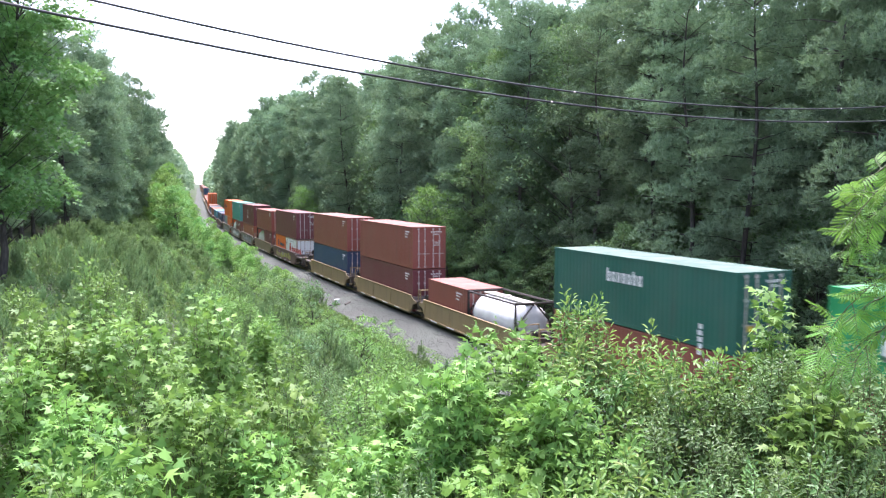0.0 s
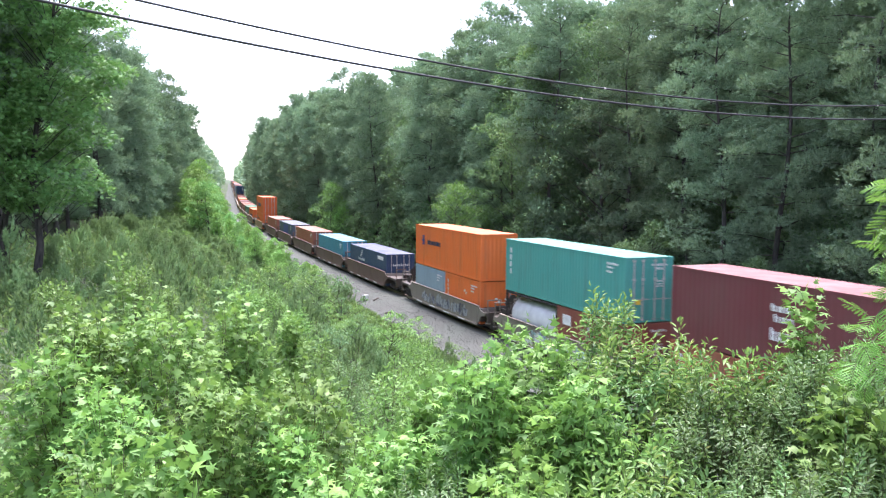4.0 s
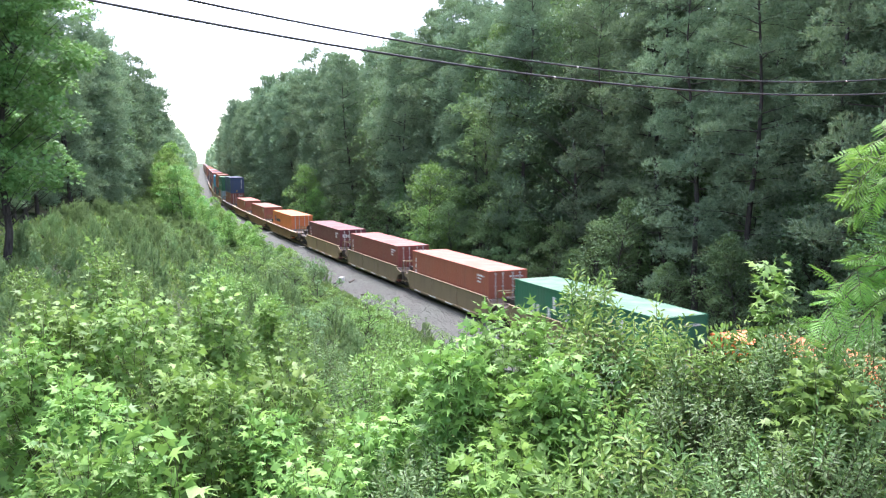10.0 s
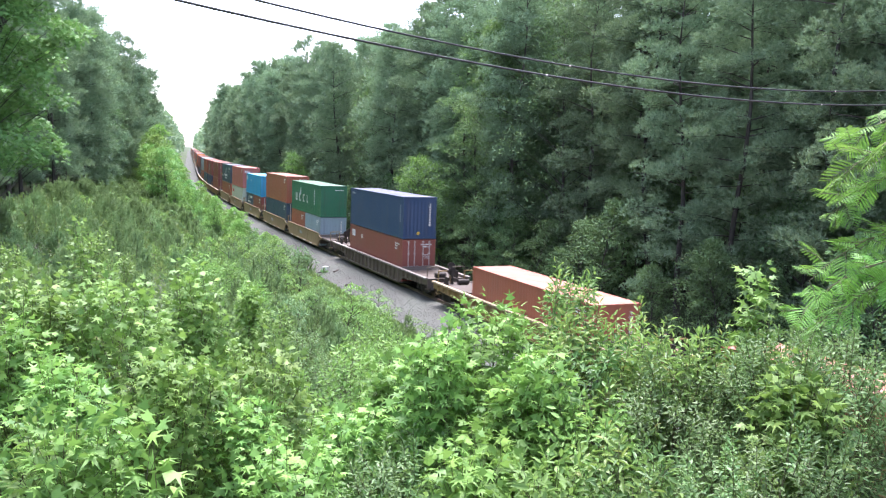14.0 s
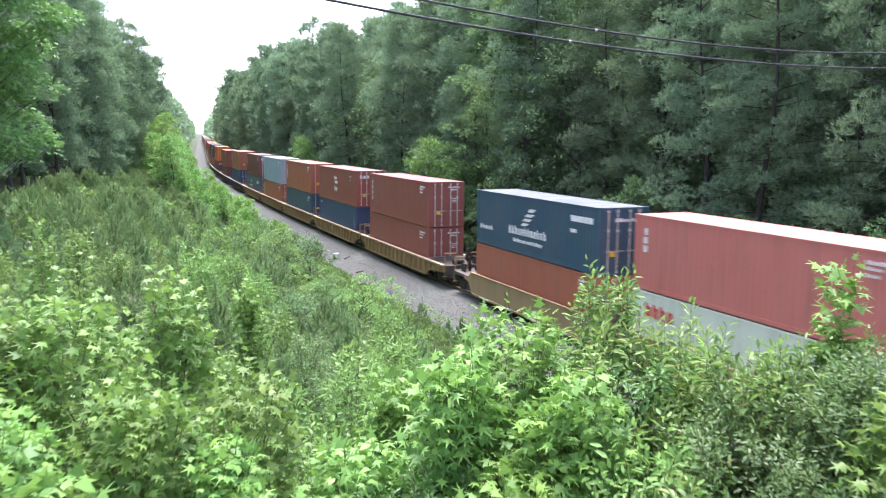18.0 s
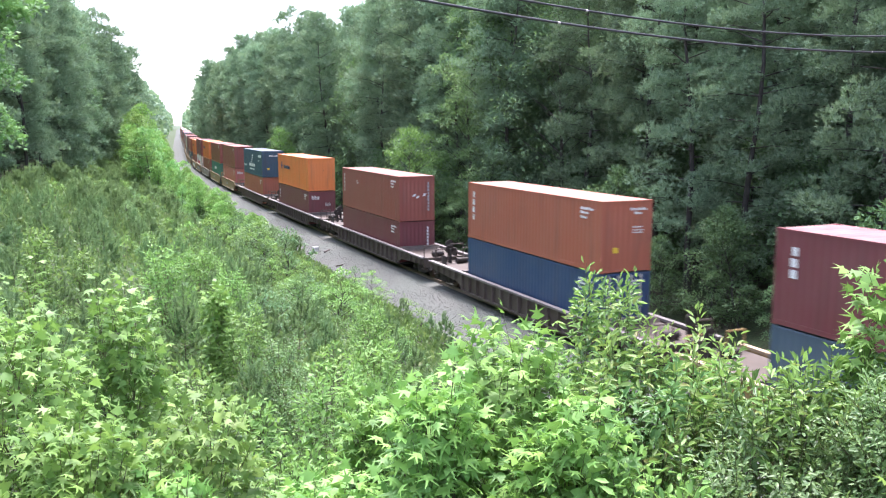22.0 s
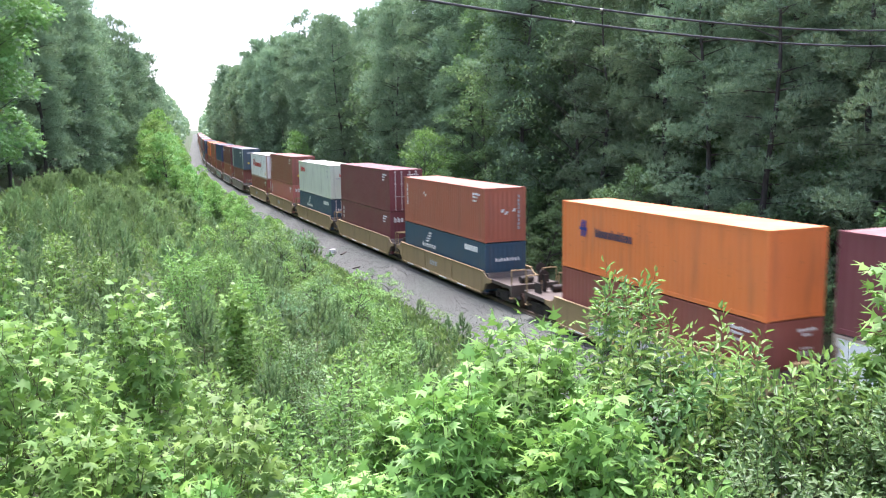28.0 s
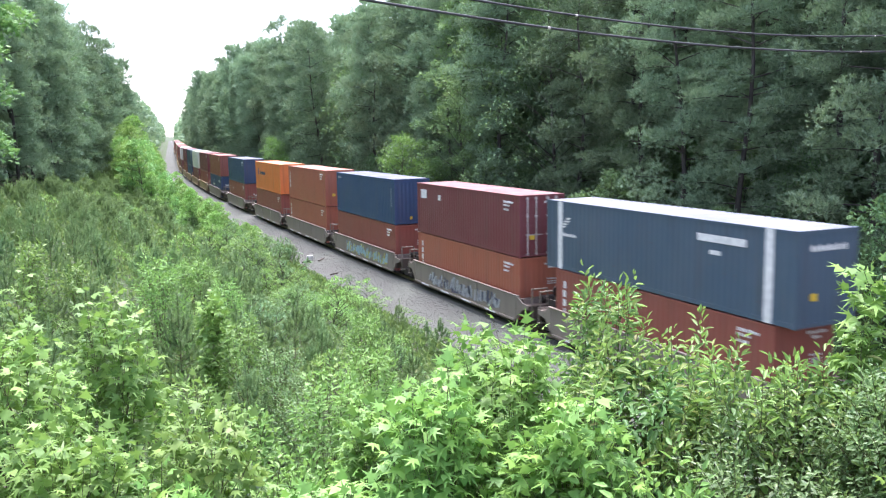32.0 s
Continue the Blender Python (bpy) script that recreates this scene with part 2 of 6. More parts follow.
def box_bm(bm, x0, x1, y0, y1, z0, z1):
    v = [bm.verts.new(c) for c in ((x0, y0, z0), (x1, y0, z0), (x1, y1, z0), (x0, y1, z0), (x0, y0, z1), (x1, y0, z1), (x1, y1, z1), (x0, y1, z1))]
    for f in ((0, 3, 2, 1), (4, 5, 6, 7), (0, 1, 5, 4), (1, 2, 6, 5), (2, 3, 7, 6), (3, 0, 4, 7)):
        bm.faces.new([v[i] for i in f])


def cyl_bm(bm, a, b, r0, r1=None, n=8):
    """A closed round bar from a to b."""
    a, b = Vector(a), Vector(b)
    r1 = r0 if r1 is None else r1
    q = (b - a).to_track_quat("Z", "Y")
    lo, hi = [], []
    for i in range(n):
        d = q @ Vector((math.cos(2 * math.pi * i / n), math.sin(2 * math.pi * i / n), 0))
        lo.append(bm.verts.new(a + d * r0))
        hi.append(bm.verts.new(b + d * r1))
    for i in range(n):
        bm.faces.new((lo[i], lo[(i + 1) % n], hi[(i + 1) % n], hi[i]))
    bm.faces.new(lo[::-1])
    bm.faces.new(hi)


def done(bm, name, mat):
    me = bpy.data.meshes.new(name)
    bmesh.ops.recalc_face_normals(bm, faces=bm.faces)
    bm.to_mesh(me)
    bm.free()
    me.materials.append(mat)
    return me


def part(name, me, parent, label="", at=None, color=None):
    ob = new(name, me)
    ob.parent = parent
    if at is not None:
        ob.matrix_basis = at
    if color is not None:
        ob.color = (*color, 1)
    if label:
        ob["label"] = label
    return ob


def track_x(y):
    """The middle of the track: straight, a wide bend to the right, then straight again."""
    u = np.maximum(0, np.asarray(y) - 61.2)
    v = np.minimum(u, 180.0)
    return 20.86 + v ** 2 / 3183.0 + (u - v) * 0.1131


def smooth(a, b, v):
    t = np.clip((np.asarray(v) - a) / (b - a), 0, 1)
    return t * t * (3 - 2 * t)


def ground_z(x, y):
    """The lie of the land: bed of the track, ditch, a gentle rise to the woods, and the bank below the road bridge."""
    d = np.asarray(x) - track_x(y)
    z = -0.28 - 0.75 * smooth(2.0, 5.4, abs(d))
    left = 0.3 * smooth(-6.5, -10, d) + 0.9 * smooth(-9, -16, d) + 1.3 * smooth(-16, -30, d)
    right = 1.2 * smooth(6.5, 12, d) + 1.0 * smooth(12, 30, d)
    bank = 5.6 * smooth(19, 1, y) * smooth(-5.5, -10.5, d)
    low = z - 0.3 * smooth(6.0, 5.2, abs(d)) + left + right + bank
    slope = -1.15 + 0.34 * np.clip(-d - 6.5, 0, 14) + 0.18 * np.clip(-d - 20.5, 0, 14)
    return np.maximum(low, slope)


def wood_left(y):
    return -12.5 + 0.125 * y if y < 200 else float(track_x(y)) - 15.5

# ---------- the ground and the track ----------
def build_ground():
    xs = np.concatenate([[-3000, -1200, -500, -220, -120, -80, -60], np.arange(-48, 72, 1.0), np.arange(72, 180, 4.0), [200, 260, 500, 1200, 3000]])
    ys = np.concatenate([[-1500, -500, -150, -60, -30], np.arange(-16, 120, 1.0), np.arange(120, 330, 3.0), np.arange(330, 1400, 20.0), [1600, 2200, 3000]])
    gx, gy = np.meshgrid(xs, ys)
    gz = ground_z(gx, np.minimum(gy, 1500))
    d = abs(gx - track_x(np.minimum(gy, 1500)))
    wob = np.sin(gx * 0.9 + 1.3 * np.sin(gy * 0.37)) * np.sin(gy * 0.71 + gx * 0.23) * 0.12 + np.sin(gx * 2.3 + gy * 1.9) * 0.04
    gz = gz + wob * smooth(5, 7, d)
    n, k = len(ys), len(xs)
    i = np.arange(n * k).reshape(n, k)
    faces = np.stack([i[:-1, :-1], i[:-1, 1:], i[1:, 1:], i[1:, :-1]], -1).reshape(-1, 4)
    me = mesh_arrays("ground", np.stack([gx, gy, gz], -1).reshape(-1, 3), faces, [SOIL])
    me.shade_smooth()
    tagged(new("ground", me), "dark soil and leaf litter under weeds and brush", "ground", kind="structure")


build_ground()


def sweep(name, section, ys, mat, label, closed=False):
    """A section (across, up) carried along the track."""
    v = np.array([[(float(track_x(y)) + a, y, z) for a, z in section] for y in ys])
    n, k = len(ys), len(section)
    i = np.arange(n * k).reshape(n, k)
    if closed:
        j = np.roll(i, -1, 1)
        f = np.stack([i[:-1], j[:-1], j[1:], i[1:]], -1).reshape(-1, 4)
    else:
        f = np.stack([i[:-1, :-1], i[:-1, 1:], i[1:, 1:], i[1:, :-1]], -1).reshape(-1, 4)
    ob = new(name, mesh_arrays(name, v.reshape(-1, 3), f, [mat]))
    return tagged(ob, label, name.split("_")[0], kind="structure")


TRACK_Y = np.concatenate([np.arange(-80, 60, 4.0), np.arange(60, 300, 4.0), np.arange(300, 1400, 25.0)])
BED = [(-5.6, -1.12), (-4.9, -0.96), (-3.4, -0.62), (-2.2, -0.26), (-1.4, -0.19), (0, -0.2), (1.4, -0.19), (2.2, -0.26), (3.4, -0.62), (4.9, -0.96), (5.6, -1.12)]
sweep("ballast", BED, TRACK_Y, GRAVEL, "grey crushed stone ballast of the railway track")
SHAPE = [(-0.07, -0.17), (0.07, -0.17), (0.07, -0.155), (0.012, -0.13), (0.012, -0.045), (0.036, -0.03), (0.036, 0.0), (-0.036, 0.0), (-0.036, -0.03), (-0.012, -0.045), (-0.012, -0.13), (-0.07, -0.155)]
for side in (-1, 1):
    sweep("rail", [(side * 0.754 + a, z) for a, z in SHAPE], TRACK_Y, RAIL, "worn steel rail with a rusty web", True)


def build_stones():
    """Loose stones on the open shoulder of the ballast."""
    rng = np.random.default_rng(3)
    n = 16000
    y = 20 + 75 * rng.random(n) ** 1.3
    a = -1.4 - 4.3 * rng.random(n)
    z = np.interp(a, [s[0] for s in BED], [s[1] for s in BED])
    c = np.stack([track_x(y) + a, y, z + 0.005], -1)
    t = np.array([(1, 0, 0), (-1, 0, 0), (0, 1, 0), (0, -1, 0), (0, 0, 0.8), (0, 0, -0.8)], float)
    size = (0.018 + 0.028 * rng.random((n, 1, 1))) * (0.7 + 0.6 * rng.random((n, 1, 3)))
    q, _ = np.linalg.qr(rng.normal(0, 1, (n, 3, 3)))
    v = np.einsum("nij,nkj->nki", q, t[None] * size) * (1, 1, 0.6) + c[:, None]
    f = np.array([(0, 2, 4), (2, 1, 4), (1, 3, 4), (3, 0, 4), (2, 0, 5), (1, 2, 5), (3, 1, 5), (0, 3, 5)])
    f = f[None] + 6 * np.arange(n)[:, None, None]
    ob = new("ballast_stones", mesh_arrays("ballast_stones", v.reshape(-1, 3), f.reshape(-1, 3), [STONE]))
    tagged(ob, "loose grey crushed stones beside the rails", "gravel", kind="stuff")


build_stones()


# ---------- the cables over the track ----------
def build_cables():
    for sag, r, lash in (((11.582, -0.1175, 0.00516), 0.018, 1.9), ((11.293, -0.1064, 0.00433), 0.020, 1.3)):
        cu = bpy.data.curves.new("cable", "CURVE")
        cu.dimensions, cu.bevel_depth, cu.bevel_resolution = "3D", r, 2
        sp = cu.splines.new("POLY")
        pts = []
        for i in range(61):
            u = i / 60
            x = -12 + 50 * u
            pts.append((x, cable_y(x), cable_z(x, sag)))
        sp.points.add(len(pts) - 1)
        for q, c in zip(sp.points, pts):
            q.co = (*c, 1)
        cu.materials.append(CABLE)
        ob = tagged(new("overhead_cable", cu), "black overhead utility cable sagging across the railway cutting", "cable", "overhead cables")
        bm = bmesh.new()
        for k in range(3):
            x = -3 + k * 9.5 + lash
            y, z = cable_y(x), cable_z(x, sag)
            cyl_bm(bm, (x - 0.025, y - 0.006, z), (x + 0.025, y + 0.006, z), r * 1.2, n=7)
        tagged(part("lashing_clamp", done(bm, "lashing_clamp", ROD), ob, "small grey metal clamps along the cable"), kind="stuff")


def cable_y(x):
    """The line of the cables over the ground, slightly askew to the cutting."""
    return 11.47 + 0.218 * x


def cable_z(x, sag):
    """Sagging line, lowest half-way over the cutting."""
    a, b, c = sag
    return a + b * x + c * x * x


build_cables()


def build_marker():
    """A small white and black marker lying on the shoulder, a dark post by the brush, and scraps of old wood."""
    root = tagged(new("track_marker"), "small white and black marker lying on the ballast shoulder", "marker")
    root.matrix_basis = pose(17.3, 63.5, -0.70, 0, 0, 25)
    bm = bmesh.new()
    box_bm(bm, -0.12, 0.3, -0.14, 0.14, 0.2, 0.5)
    part("head", done(bm, "head", MARK["white"]), root, "white box on the marker")
    bm = bmesh.new()
    cyl_bm(bm, (-0.1, 0, -0.05), (-0.02, 0, 0.42), 0.11)
    cyl_bm(bm, (-0.6, 0.1, 0.06), (0.0, 0, 0.1), 0.05)
    part("post", done(bm, "post", CABLE), root, "black post and arm")
    root = tagged(new("trackside_post"), "short dark post at the edge of the brush", "post")
    root.matrix_basis = pose(16.4, 70.0, -1.0, 2, 3, 0)
    bm = bmesh.new()
    cyl_bm(bm, (0, 0, -0.1), (0, 0, 0.95), 0.16, 0.14, n=10)
    part("shaft", done(bm, "shaft", TIE), root)
    bm = bmesh.new()
    cyl_bm(bm, (0, 0, 0.95), (0, 0, 1.02), 0.19, 0.1, n=10)
    part("cap", done(bm, "cap", STEEL), root, "dark metal cap")
    bm = bmesh.new()
    box_bm(bm, -0.28, 0.28, -0.08, 0.08, 0.0, 0.09)
    scrap = done(bm, "wood_scrap", TIE)
    for x, y, turn in ((18.0, 62.6, 35), (17.3, 57.0, -20), (17.5, 73.5, 60)):
        a = x - float(track_x(y))
        z = float(np.interp(a, [s[0] for s in BED], [s[1] for s in BED]))
        ob = tagged(new("wood_scrap", scrap), "broken scrap of dark wood on the ballast", "debris", "scraps on the ballast")
        ob.matrix_basis = pose(x, y, z - 0.01, 0, -12, turn)


build_marker()

# ---------- the train ----------
C = {
    "brown": (0.262, 0.074, 0.056), "maroon": (0.167, 0.0414, 0.0483), "rust": (0.36, 0.108, 0.064), "orange": (0.82, 0.165, 0.03), "amber": (0.72, 0.20, 0.052),
    "blue": (0.024, 0.058, 0.132), "navy": (0.03, 0.075, 0.118), "green": (0.0207, 0.155, 0.0805), "dark_green": (0.0184, 0.109, 0.0805),
    "bright_green": (0.0115, 0.276, 0.092), "teal": (0.069, 0.345, 0.293), "sea": (0.0517, 0.265, 0.345), "sky": (0.02, 0.34, 0.60),
    "grey_blue": (0.275, 0.375, 0.43), "pink": (0.506, 0.155, 0.127), "white": (0.78, 0.80, 0.79), "pale": (0.60, 0.655, 0.525), "pine": (0.0345, 0.178, 0.144),
    "slate": (0.062, 0.098, 0.138),
}
WORDS = {
    "brown": "brown", "maroon": "dark maroon", "rust": "rust-red", "orange": "orange", "amber": "faded yellowish orange", "blue": "dark blue", "navy": "navy blue", "green": "green",
    "dark_green": "dark green", "bright_green": "bright green", "teal": "teal green", "sea": "teal blue", "sky": "light blue", "grey_blue": "pale grey-blue",
    "pink": "faded pinkish red", "white": "white", "pale": "pale grey-green", "pine": "blue-green", "slate": "slate blue",
}
L40, L20, L45, W = 12.19, 6.06, 13.72, 2.44
STD, HIGH = 2.6, 2.9
MESH = {}


def cached(key, make):
    if key not in MESH:
        MESH[key] = make()
    return MESH[key]


def corrugated(name, span, z0, z1, pitch, depth, mat, place):
    """A folded sheet along a span; place(along, out, z) gives each point."""
    n = max(2, int(span / pitch))
    p = span / n
    pts = []
    for i in range(n):
        for f, o in ((0.0, 0), (0.28, 0), (0.42, -depth), (0.86, -depth)):
            pts.append((-span / 2 + (i + f) * p, o))
    pts.append((span / 2, 0))
    v = [place(a, o, z) for z in (z0, z1) for a, o in pts]
    k = len(pts)
    f = [(i, i + 1, k + i + 1, k + i) for i in range(k - 1)]
    return mesh_arrays(name, v, f, [mat])


def frame_mesh(length, h, mat):
    bm = bmesh.new()
    x, y = W / 2, length / 2
    for sx in (-1, 1):
        for sy in (-1, 1):
            x0, y0 = sx * x, sy * y
            box_bm(bm, *sorted((x0, x0 - sx * 0.14)), *sorted((y0, y0 - sy * 0.16)), 0.118, h - 0.118)
            for zz in (0, h - 0.118):
                box_bm(bm, *sorted((x0 + sx * 0.006, x0 - sx * 0.165)), *sorted((y0 + sy * 0.006, y0 - sy * 0.178)), zz, zz + 0.118)
        box_bm(bm, *sorted((sx * x, sx * (x - 0.05))), -y + 0.16, y - 0.16, 0.02, 0.165)
        box_bm(bm, *sorted((sx * x, sx * (x - 0.06))), -y + 0.16, y - 0.16, h - 0.085, h - 0.008)
    for sy in (-1, 1):
        y0 = sy * y
        box_bm(bm, -x + 0.14, x - 0.14, *sorted((y0, y0 - sy * 0.06)), 0.02, 0.13)
        box_bm(bm, -x + 0.14, x - 0.14, *sorted((y0, y0 - sy * 0.06)), h - 0.12, h - 0.01)
    return done(bm, "frame", mat)


def roof_mesh(length):
    x = W / 2 - 0.06
    return corrugated("roof", length - 0.1, -x, x, 0.36, 0.018, ROOF, lambda a, o, t: (-t, a, o))


def door_mesh(h, mat):
    bm = bmesh.new()
    w = W / 2 - 0.15
    box_bm(bm, -w / 2, w / 2, -0.02, 0.03, 0.14, h - 0.13)
    for i in range(5):
        z = 0.22 + (h - 0.5) * (i + 0.08) / 5
        box_bm(bm, -w / 2 + 0.06, w / 2 - 0.06, -0.045, -0.02, z, z + (h - 0.5) / 5 * 0.55)
    return done(bm, "door", mat)


def rod_mesh(h):
    bm = bmesh.new()
    cyl_bm(bm, (0, -0.075, 0.08), (0, -0.075, h - 0.08), 0.034, n=6)
    for z in (0.14, h * 0.36, h * 0.66, h - 0.16):
        box_bm(bm, -0.06, 0.06, -0.1, -0.03, z - 0.045, z + 0.045)
    box_bm(bm, 0.0, 0.34, -0.085, -0.06, h * 0.36 - 0.02, h * 0.36 + 0.02)
    return done(bm, "lock_rod", ROD)


def marks_mesh(rows, colour):
    """Flat plates in the plane across = first, up = second, 6 mm thick; rows of (a0, b0, a1, b1, slant)."""
    bm = bmesh.new()
    for a0, b0, a1, b1, s in rows:
        v = [bm.verts.new(c) for c in ((a0, 0.004, b0), (a1, 0.004, b0), (a1 + s, 0.004, b1), (a0 + s, 0.004, b1), (a0, -0.008, b0), (a1, -0.008, b0), (a1 + s, -0.008, b1), (a0 + s, -0.008, b1))]
        for f in ((4, 5, 6, 7), (0, 1, 5, 4), (1, 2, 6, 5), (2, 3, 7, 6), (3, 0, 4, 7)):
            bm.faces.new([v[i] for i in f])
    return done(bm, "marking", MARK[colour])


def letters(n, w, h, seed=0, gap=0.28):
    """A row of plain bars, as wide and high as the letters of a word."""
    rng = random.Random(seed * 31 + n)
    p, out = w / n, []
    for i in range(n):
        x0, x1 = i * p, (i + 1 - max(gap, 0.3)) * p
        top = h * (1.0 if i == 0 or rng.random() < 0.4 else 0.76)
        if h < 0.2:
            out.append((x0, 0, x1, top, 0))
            continue
        w = min(0.3 * (x1 - x0) + 0.02, 0.24 * h + 0.02)
        out += [(x0, 0, x0 + w, top, 0), (x1 - w, 0, x1, 0.76 * h, 0)]
        if rng.random() < 0.75:
            out.append((x0 + w, 0.76 * h - w, x1 - w, 0.76 * h, 0))
        if rng.random() < 0.6:
            out.append((x0 + w, 0, x1 - w, w, 0))
    return out


def column(n, w, h, seed=1):
    """Characters one above the other."""
    return [(0.0 if (i * seed) % 3 else w * 0.2, -(i + 0.75) * h / n, w, -i * h / n, 0) for i in range(n)]


EMBLEM = [(0, 0.0, 0.16, 0.42, 0.12), (0.0, 0.5, 0.16, 0.92, 0.12), (0.28, 0.0, 0.46, 0.42, 0.12), (0.28, 0.5, 0.46, 0.92, 0.12), (-0.12, 0.36, 0.62, 0.52, 0)]
WING = [(0.0, 0.0, 0.5, 0.12, 0.25), (0.15, 0.2, 0.75, 0.32, 0.25), (0.35, 0.4, 0.95, 0.52, 0.25), (0.6, 0.6, 1.1, 0.74, 0.2)]


def scaled(rows, k, dx=0.0, dz=0.0):
    return [(a * k + dx, b * k + dz, c * k + dx, d * k + dz, s * k) for a, b, c, d, s in rows]


# writing by kind: (face, along, up, key, colour); along runs from the far end to the near end, 0 to 1
def writing(kind, length, h):
    number = ("side", length - 1.5, h - 0.42, "number", letters(7, 0.95, 0.11, 5) + scaled(letters(5, 0.6, 0.1, 2), 1, 0, -0.16) + scaled(letters(4, 0.5, 0.1, 3), 1, 0, -0.36), "white")
    endnum = ("end", 1.35, h - 0.4, "endnumber", letters(7, 0.85, 0.1, 4) + scaled(letters(4, 0.4, 0.1, 6), 1, 0.2, -0.16), "white")
    data = ("end", 1.5, h * 0.62, "data", scaled(letters(6, 0.5, 0.07, 1), 1, 0, 0) + scaled(letters(7, 0.55, 0.05, 2), 1, 0, -0.12) + scaled(letters(6, 0.5, 0.05, 9), 1, 0, -0.22), "white")
    plate = ("end", 0.55, h * 0.28, "plate", [(0, 0, 0.26, 0.22, 0)], "yellow")
    if kind == "lines":
        return [("side", 0.55, h - 0.45, "tall", column(4, 0.22, 1.55), "white"), number, endnum, data, plate]
    if kind == "patch":
        return [("side", 4.2, 1.0, "patch", [(0, 0, 4.4, 1.35, 0)], "blue"), ("side", 0.45, h - 0.75, "tag", [(0, 0, 0.3, 0.3, 0)], "white"), number, endnum, data]
    if kind == "plain":
        return [number, endnum, data]
    if kind == "post":
        return [number, ("end", W - 0.55, h - 0.35, "endtall", column(9, 0.12, 1.9, 2), "white")]
    if kind == "diamond":
        dia = [(0.0, 0.0, 0.16, 0.16, 0.1), (0.24, -0.12, 0.4, 0.04, 0.1), (0.7, 0.02, 0.86, 0.18, 0.1)]
        return [("side", 3.4, h - 0.9, "dia", dia[:2], "white"), ("end", 0.9, h * 0.55, "enddia", dia, "white"), ("end", W - 0.5, h - 0.4, "endtall", column(9, 0.12, 1.9, 2), "grey"), ("side", 0.5, h - 0.4, "tall", column(5, 0.16, 1.4), "white"), number]
    if kind == "two_tags":
        return [("side", 0.35, h - 0.85, "tag", [(0, 0, 0.95, 0.55, 0)], "white"), ("side", 3.9, h - 0.95, "dia", [(0.0, 0.0, 0.2, 0.2, 0.1), (0.34, -0.02, 0.54, 0.18, 0.1)], "white"), ("end", 1.0, h * 0.5, "enddia", [(0.0, 0.0, 0.2, 0.26, 0.1), (0.42, -0.06, 0.62, 0.2, 0.1)], "white"), ("end", W - 0.5, h - 0.4, "endtall", column(9, 0.1, 1.4, 2), "grey")]
    if kind == "stacked":
        return [("side", 5.5, h * 0.66, "rows", scaled(letters(3, 0.95, 0.26, 2), 1, 0, 0) + scaled(letters(3, 0.95, 0.26, 4), 1, 0.15, -0.35), "white"), ("side", 5.5, h * 0.32, "block", scaled(letters(3, 0.95, 0.42, 8, 0.12), 1), "white"),
                ("end", 0.35, h - 0.62, "endword", letters(3, 0.85, 0.32, 8, 0.12), "white"), ("end", 1.5, h - 0.5, "endnumber", letters(6, 0.6, 0.1, 4), "white"), ("side", length - 1.9, h - 0.6, "small", scaled(letters(5, 0.6, 0.12, 2), 1) + scaled(letters(3, 0.4, 0.12, 2), 1, 0.1, -0.3), "grey"), plate]
    if kind == "word_far":
        return [("side", 0.6, h - 0.5, "tall", column(3, 0.24, 1.0), "white"), ("end", 0.28, h - 0.72, "endword", letters(3, 0.75, 0.36, 3, 0.18), "white"), plate, number, data]
    if kind == "liner":
        return [("side", 1.7, h * 0.36, "emblem", scaled(EMBLEM, 1.25), "blue"), ("side", 3.6, h * 0.40, "word", letters(11, 5.0, 0.66, 7), "navy"), ("end", W - 0.6, h - 0.5, "enddata", column(3, 0.22, 0.3), "white")]
    if kind == "liner_small":
        return [("side", 1.5, h * 0.52, "emblem", scaled(EMBLEM, 0.75), "blue"), ("side", 2.6, h * 0.55, "word", letters(11, 2.6, 0.36, 7), "navy")]
    if kind == "four":
        return [("side", 1.9, h * 0.34, "four", [(i * 1.6 + dx, 0 + dz, i * 1.6 + dx + w, dz + hh, 0) for i in range(4) for dx, dz, w, hh in ((0, 0, 0.22, 0.75), (0.5 if i in (0, 1) else 0.0, 0.0 if i in (0, 3) else 0.6, 0.22 if i in (0, 1) else 0.62, 0.75 if i in (0, 1) else 0.16), (0.0, 0.0, 0.62, 0.16))], "white"),
                ("side", length - 2.6, h - 0.5, "tallside", column(6, 0.3, 1.5, 4), "white"), ("end", W - 1.1, h - 0.45, "endnumber", letters(8, 0.8, 0.1, 4), "white")]
    if kind == "wing":
        return [("side", length * 0.42, h * 0.50, "wing", scaled(WING, 1.2), "white"), ("side", length * 0.32, h * 0.33, "word", letters(12, 3.9, 0.42, 6, 0.2), "white"), ("side", length * 0.36, h * 0.2, "word2", letters(14, 3.0, 0.19, 9), "white"),
                ("side", 0.5, h * 0.3, "small", letters(5, 1.6, 0.24, 4), "white"), ("side", length - 2.3, h - 0.75, "bar", [(0, 0, 1.8, 0.26, 0), (0, -0.5, 0.5, -0.34, 0)], "white"), ("end", 0.8, h - 0.62, "endbar", letters(9, 1.2, 0.16, 5), "white"), plate]
    if kind == "wing_end":
        return [("side", 1.1, h * 0.62, "wing", scaled(WING, 0.6), "white"), ("side", 1.0, h * 0.5, "word", letters(9, 1.3, 0.14, 6), "white"), ("side", length - 4.2, h - 0.7, "bar", [(0, 0, 2.2, 0.24, 0), (0.6, -0.4, 1.1, -0.26, 0)], "white"), ("end", 0.5, h - 0.62, "endbar", letters(9, 1.5, 0.2, 5), "white"), plate]
